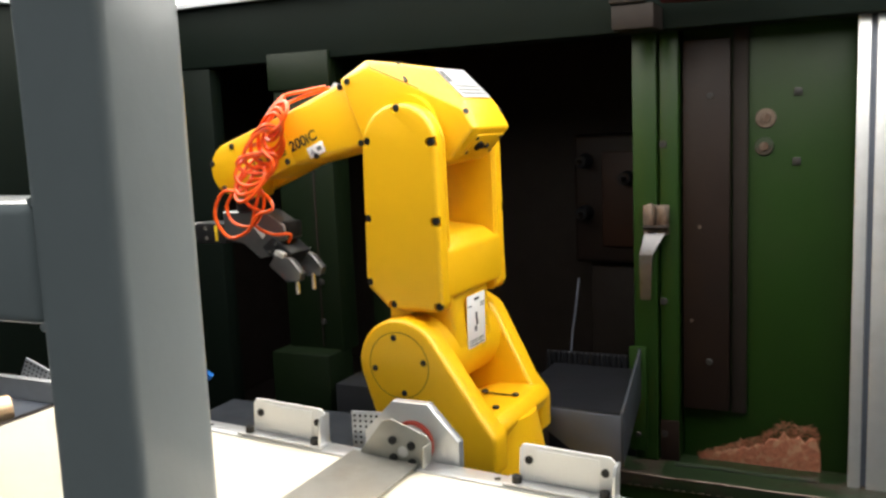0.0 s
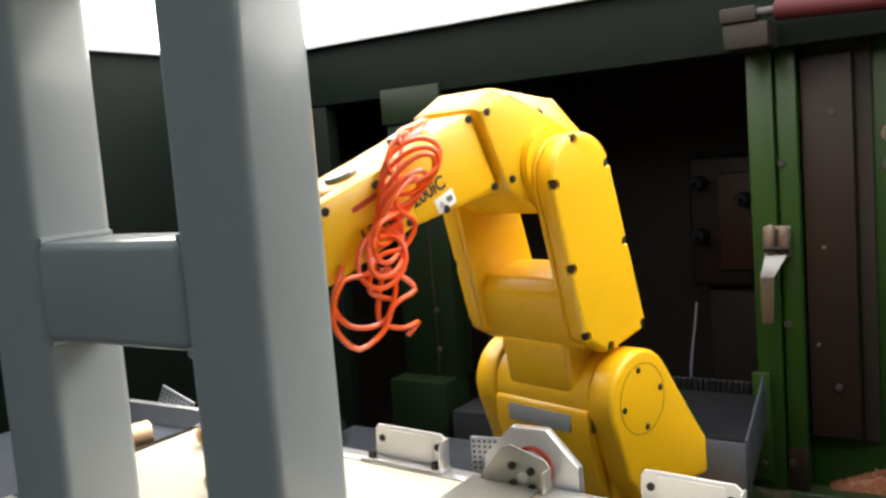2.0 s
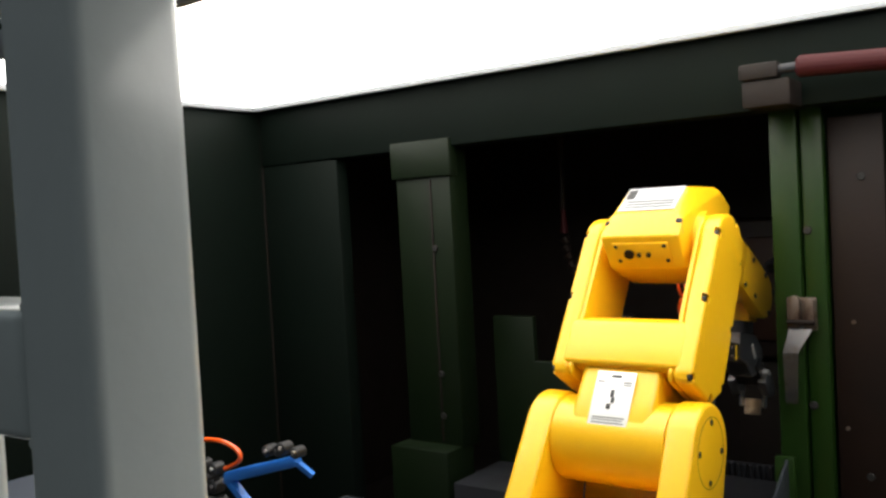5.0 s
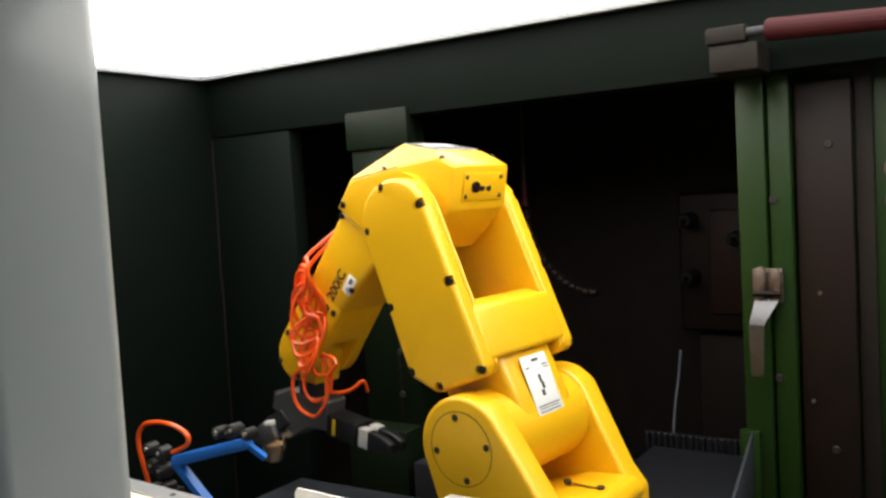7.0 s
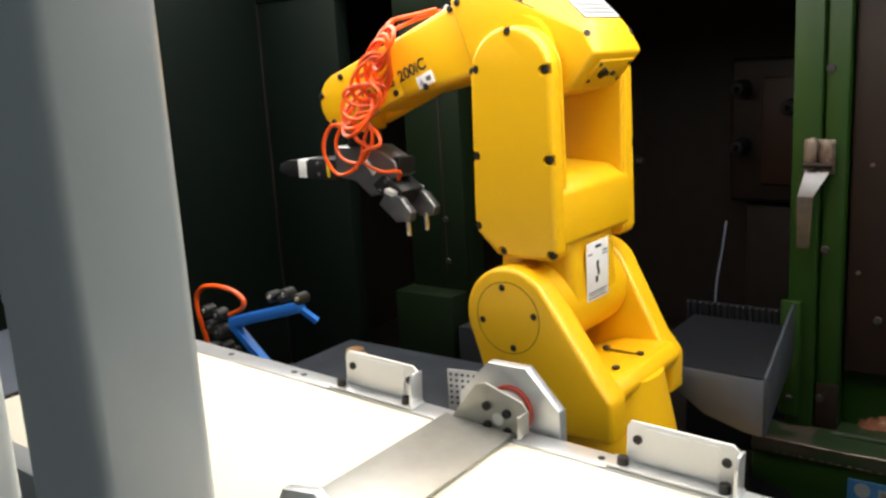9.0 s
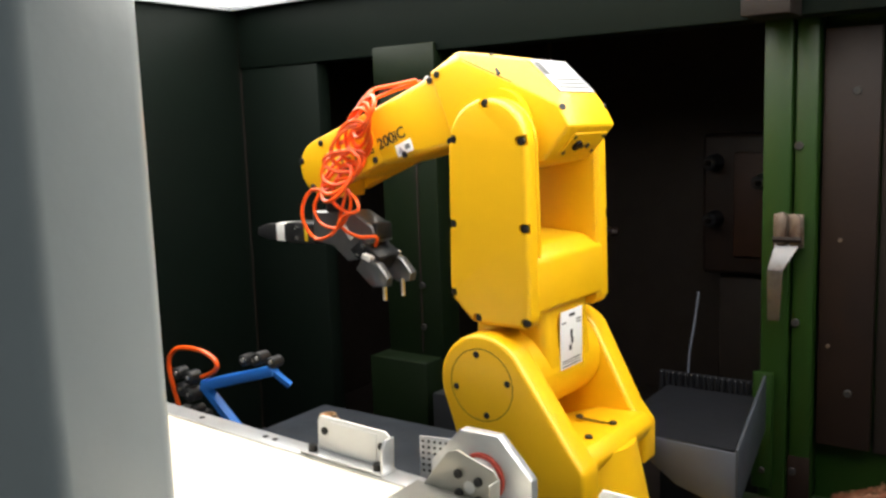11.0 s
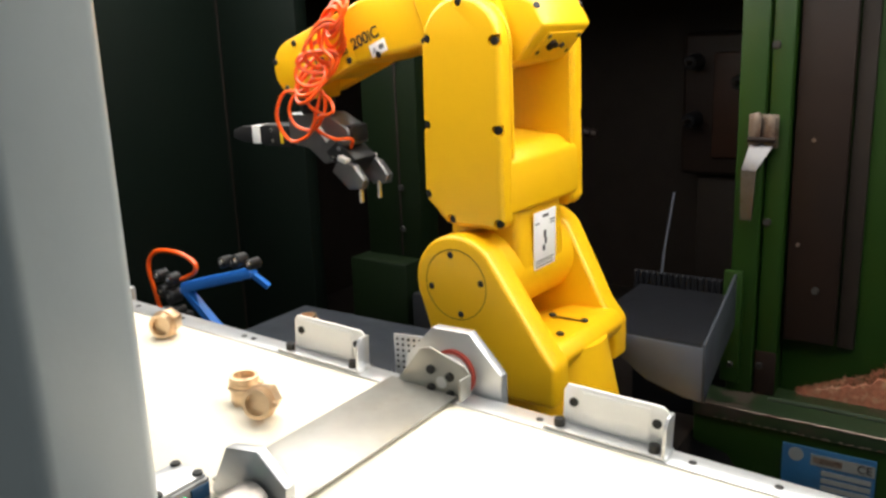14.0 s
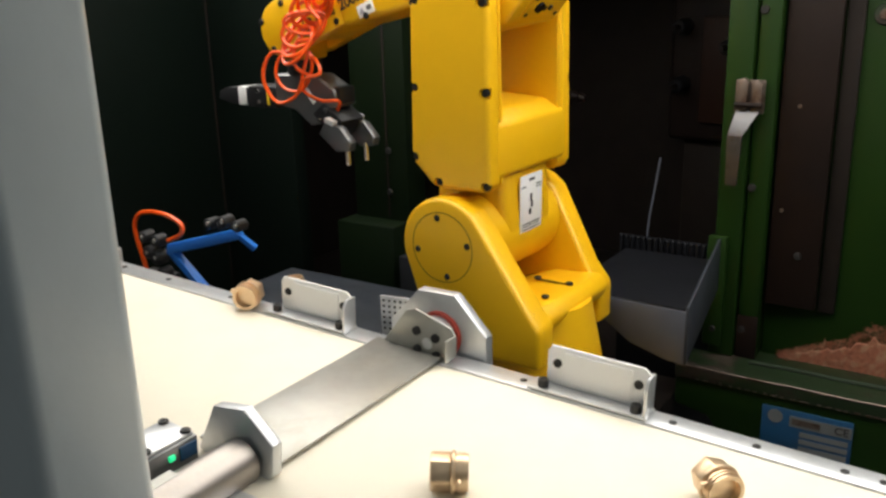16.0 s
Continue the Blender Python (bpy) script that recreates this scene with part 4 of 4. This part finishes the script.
for sy in (-1, 1):
    lo, hi = sorted((sy * 0.019, sy * 0.033))
    jaw = part("jaw", prism([(0.048, -0.146), (0.062, -0.128), (0.088, -0.136), (0.106, -0.156), (0.102, -0.168), (0.078, -0.170)], lo, hi, "y", 0.0015), GRIP_STEEL, grip, "machined steel jaw")
    part("jaw_tag", box(-0.008, 0.008, lo - 0.001, hi + 0.001, -0.001, 0.006, 0.0005), STICKER, jaw, "white tag", at=pose(0.068, 0, -0.131, 0, 20, 0))
    part("finger", rod((0.089, sy * 0.020, -0.164), (0.089, sy * 0.020, -0.190), 0.0042, sides=14, bevel=0.0006), CHROME, jaw, "round steel finger")

# unit that points back
rear = part("gripper_body", box(-0.104, -0.044, -0.019, 0.019, -0.116, -0.084, 0.003), BLACK_PLASTIC, grip, "black gripper body")
part("cover", box(-0.064, -0.058, -0.0205, 0.0205, -0.112, -0.088, 0.0008), GRIP_YELLOW, rear, "yellow cover strip")
for z in (-0.108, -0.092):
    part("bolt", rod((-0.082, -0.0215, z), (-0.082, -0.0185, z), 0.0032, sides=10), CHROME, rear)
for sy in (-1, 1):
    lo, hi = sorted((sy * 0.004, sy * 0.017))
    jaw = part("jaw", prism([(-0.104, -0.113), (-0.104, -0.087), (-0.150, -0.088), (-0.170, -0.094), (-0.173, -0.106), (-0.150, -0.112)], lo, hi, "y", 0.0015), BLACK_PLASTIC, grip, "black jaw")
    part("jaw_tag", box(-0.127, -0.110, lo - 0.0012, hi + 0.0012, -0.1135, -0.0865, 0.0005), STICKER, jaw, "white tag")


# ---- movement ----
def eased(keys, t):
    """Values between keyed rows, by a smooth cubic that never overshoots."""
    if t <= keys[0][0]:
        return keys[0][1:]
    for i in range(len(keys) - 1):
        a, b = keys[i], keys[i + 1]
        if t <= b[0]:
            h = b[0] - a[0]
            s = (t - a[0]) / h
            out = []
            for k in range(1, len(a)):
                d = (b[k] - a[k]) / h
                d0 = (a[k] - keys[i - 1][k]) / (a[0] - keys[i - 1][0]) if i > 0 else 0.0
                d1 = (keys[i + 2][k] - b[k]) / (keys[i + 2][0] - b[0]) if i + 2 < len(keys) else 0.0
                m0 = 0.0 if d0 * d <= 0 else 2 * d0 * d / (d0 + d)
                m1 = 0.0 if d1 * d <= 0 else 2 * d1 * d / (d1 + d)
                out.append((2 * s ** 3 - 3 * s ** 2 + 1) * a[k] + (s ** 3 - 2 * s ** 2 + s) * h * m0 + (3 * s ** 2 - 2 * s ** 3) * b[k] + (s ** 3 - s ** 2) * h * m1)
            return out
    return keys[-1][1:]


# seconds, turn of the body, lean of the upper arm, dip of the forearm, forearm roll, hand angle, hand roll
JOINTS = [
    (0.0, -2.3, 0.7, 21.3, 0, 0, 0),
    (0.6, -2.3, 0.7, 21.3, 0, 0, 0),
    (0.7, 7, 1.5, 21.3, 0, 2, 15),
    (0.8, 35, 5.5, 22, 0, 4, 80),
    (0.9, 65, 10, 22, 0, 6, 150),
    (1.0, 75.8, 10.3, 20.9, 0, 7, 186),
    (1.2, 75.4, 11, 27.5, 0, 2, 188),
    (1.5, 76, 13.2, 31.3, 0, -1, 190),
    (1.8, 75.6, 13.2, 31.3, 0, -1, 190),
    (2.0, 73.6, 14.8, 23.4, 0, -60, 170),
    (2.2, 70.5, 19, 24, 0, -125, 130),
    (2.4, 68.6, 21.2, 26, 0, -172, 100),
    (2.5, 68.5, 21.3, 26.1, 0, -172, 104),
    (3.0, 69, 20.3, 23.6, 0, -172, 120),
    (3.15, 60.5, 17, 24, 0, -105, 150),
    (3.3, 42, 9.5, 23.6, 0, -25, 175),
    (3.5, 16.2, -2.4, 20.2, 0, 19, 180),
    (3.6, -10.5, -2.8, 20.5, 0, 15, 180),
    (3.7, -42, -0.7, 22, 0, 5, 180),
    (3.9, -78, 9, 24, 0, 0, 180),
    (4.2, -89, 22, 28, 0, 0, 180),
    (4.8, -91.6, 33.7, 32, 0, 0, 180),
    (6.25, -91.6, 33.7, 32, 0, 0, 180),
    (6.4, -78, 13, 27, 0, -10, 180),
    (6.5, -61.7, -1.2, 24, 0, -20, 180),
    (6.6, -43.5, -4, 29, 0, -32, 180),
    (6.8, -14, -1.5, 40, 0, -43, 180),
    (7.0, -6.3, 22.4, 53, 0, -42, 180),
    (7.1, -6.3, 26, 57, 0, -42, 180),
    (7.2, -6.3, 24.2, 56, 0, -42, 180),
    (7.35, -5.8, 11.5, 46, 0, -30, 140),
    (7.5, -4.8, 2.1, 28.1, 0, -6, 45),
    (7.65, -2.6, 0.8, 21.8, 0, 0, 0),
    (7.8, -2.3, 0.7, 21.3, 0, 0, 0),
    (16.0, -2.3, 0.7, 21.3, 0, 0, 0),
]


def rot(axis, degrees):
    return Matrix.Rotation(radians(degrees), 4, axis)


def joints(t):
    q1, q2, dip, q4, q5, q6 = eased(JOINTS, t)
    sh = rot("Z", q1)
    ua = sh @ Matrix.Translation(J2) @ rot("Y", -q2)
    el = ua @ Matrix.Translation((0, 0, L2)) @ rot("Y", q2 - dip)
    fa = el @ Matrix.Translation((0, 0, OFF)) @ rot("X", q4) @ Matrix.Translation((0, 0, -OFF))
    wr = fa @ Matrix.Translation((-L3, 0, 0.0715)) @ rot("Y", 20.5 - q5)
    gr = wr @ rot("Z", q6)
    return {"shoulder": sh, "upper": ua, "elbow": el, "forearm": fa, "wrist": wr, "grip": gr}


def belt(x, y, h, rx=0, ry=0, rz=0):
    """A pose on the sloping belt, h over its surface."""
    return TILT @ pose(x, y, h - 0.002, rx, ry, rz)


def motions():
    times = [0.0, 0.55] + [round(0.6 + 0.05 * i, 2) for i in range(148)] + [8.05, 16.0]
    poses = {t: joints(t) for t in times}
    for name, ob in (("shoulder", shoulder), ("upper", upper), ("elbow", elbow), ("forearm", forearm), ("wrist", wrist), ("grip", grip)):
        walk(ob, [(t, poses[t][name]) for t in times])
    # flap
    home = TILT @ pose(AX, 0, AZ)
    walk(flap, [(t, home @ rot("Y", a)) for t, a in ((0, 0), (14.8, 0), (14.85, 20), (14.9, 52), (14.95, 76), (15.0, 88), (15.1, 92), (15.16, 70), (15.22, 30), (15.28, 0), (16.0, 0))])
    # fittings on the belt
    walk(fit_a, [(0, belt(-0.567, -0.122, 0.017, 0, 0, 30)), (11.3, belt(-0.567, -0.122, 0.017, 0, 0, 30)), (12.5, belt(-0.508, -0.121, 0.017, 0, 0, 30)), (13.0, belt(-0.462, -0.12, 0.017, 0, 0, 30)), (13.5, belt(-0.418, -0.117, 0.017, 0, 0, 30)),
                 (14.0, belt(-0.392, -0.117, 0.017, 0, 0, 30)), (14.2, belt(-0.372, -0.116, 0.017, 0, 0, 30)), (14.4, belt(-0.325, -0.108, 0.017, 0, 0, 30)), (14.55, belt(-0.303, -0.105, 0.018, 0, 0, 30)), (14.8, belt(-0.290, -0.107, 0.020, 0, 4, 30)),
                 (14.85, belt(-0.280, -0.107, 0.042, 0, 25, 30)), (14.9, belt(-0.255, -0.105, 0.066, 10, 55, 30)), (15.0, belt(-0.190, -0.088, 0.048, 30, 100, 50)), (15.1, belt(-0.085, -0.112, 0.024, 40, 150, 60)),
                 (15.2, belt(-0.035, -0.108, 0.024, 70, 170, 80)), (15.3, belt(0.003, -0.104, 0.016, 90, 185, 75)), (15.6, belt(0.051, -0.091, 0.016, 90, 190, 50)), (16.0, belt(0.064, -0.093, 0.016, 90, 195, 45))])
    walk(fit_b, [(0, belt(-0.530, -0.155, 0.015, 90, 0, 20)), (11.3, belt(-0.530, -0.155, 0.015, 90, 0, 20)), (12.5, belt(-0.455, -0.149, 0.0155, 90, 0, 20)), (13.0, belt(-0.408, -0.142, 0.0155, 90, 0, 20)), (13.5, belt(-0.370, -0.137, 0.0155, 90, 0, 20)),
                 (14.0, belt(-0.352, -0.136, 0.018, 80, 0, 20)), (14.2, belt(-0.330, -0.135, 0.020, 60, 0, 15)), (14.4, belt(-0.285, -0.138, 0.018, 30, 8, 10)), (14.5, belt(-0.258, -0.142, 0.018, 20, 10, 5)), (14.6, belt(-0.240, -0.144, 0.018, 12, 8, 0)),
                 (14.8, belt(-0.234, -0.149, 0.018, 10, 8, 0)), (14.9, belt(-0.224, -0.148, 0.028, 30, 50, 0)), (15.0, belt(-0.208, -0.156, 0.024, 50, 90, 10)), (15.1, belt(-0.190, -0.158, 0.020, 70, 130, 30)), (15.3, belt(-0.165, -0.152, 0.0155, 90, 150, 75)),
                 (15.6, belt(-0.138, -0.166, 0.0155, 90, 165, 110)), (16.0, belt(-0.101, -0.182, 0.0155, 90, 180, 120))])
    walk(fit_c, [(0, belt(-0.655, -0.055, 0.0155, 90, 0, 20)), (12.8, belt(-0.655, -0.055, 0.0155, 90, 0, 20)), (13.5, belt(-0.610, -0.052, 0.0155, 90, 0, 20)), (14.0, belt(-0.592, -0.047, 0.0155, 90, 30, 20)), (14.2, belt(-0.572, -0.038, 0.0155, 90, 70, 20)),
                 (14.4, belt(-0.548, -0.030, 0.0155, 90, 110, 20)), (14.6, belt(-0.522, -0.020, 0.0155, 90, 150, 20)), (14.7, belt(-0.503, -0.012, 0.0155, 90, 175, 20)), (14.8, belt(-0.482, -0.010, 0.0155, 90, 200, 22)), (16.0, belt(-0.478, -0.010, 0.0155, 90, 200, 22))])
    # the fitting in the gripper
    base_m = pose(RX, RY, RZ)
    held = pose(0.089, 0, -0.186)
    rest = belt(-0.473, -0.205, 0.017)
    rows = [(0, rest), (2.5, rest)]
    for i in range(84):
        t = round(2.95 + 0.05 * i, 2)
        rows.append((t, base_m @ joints(t)["grip"] @ held))
    tray = pose(-0.70, 0.30, -0.083, 0, 0, 20)
    rows += [(7.25, tray), (16.0, tray)]
    walk(fit_d, rows)


motions()
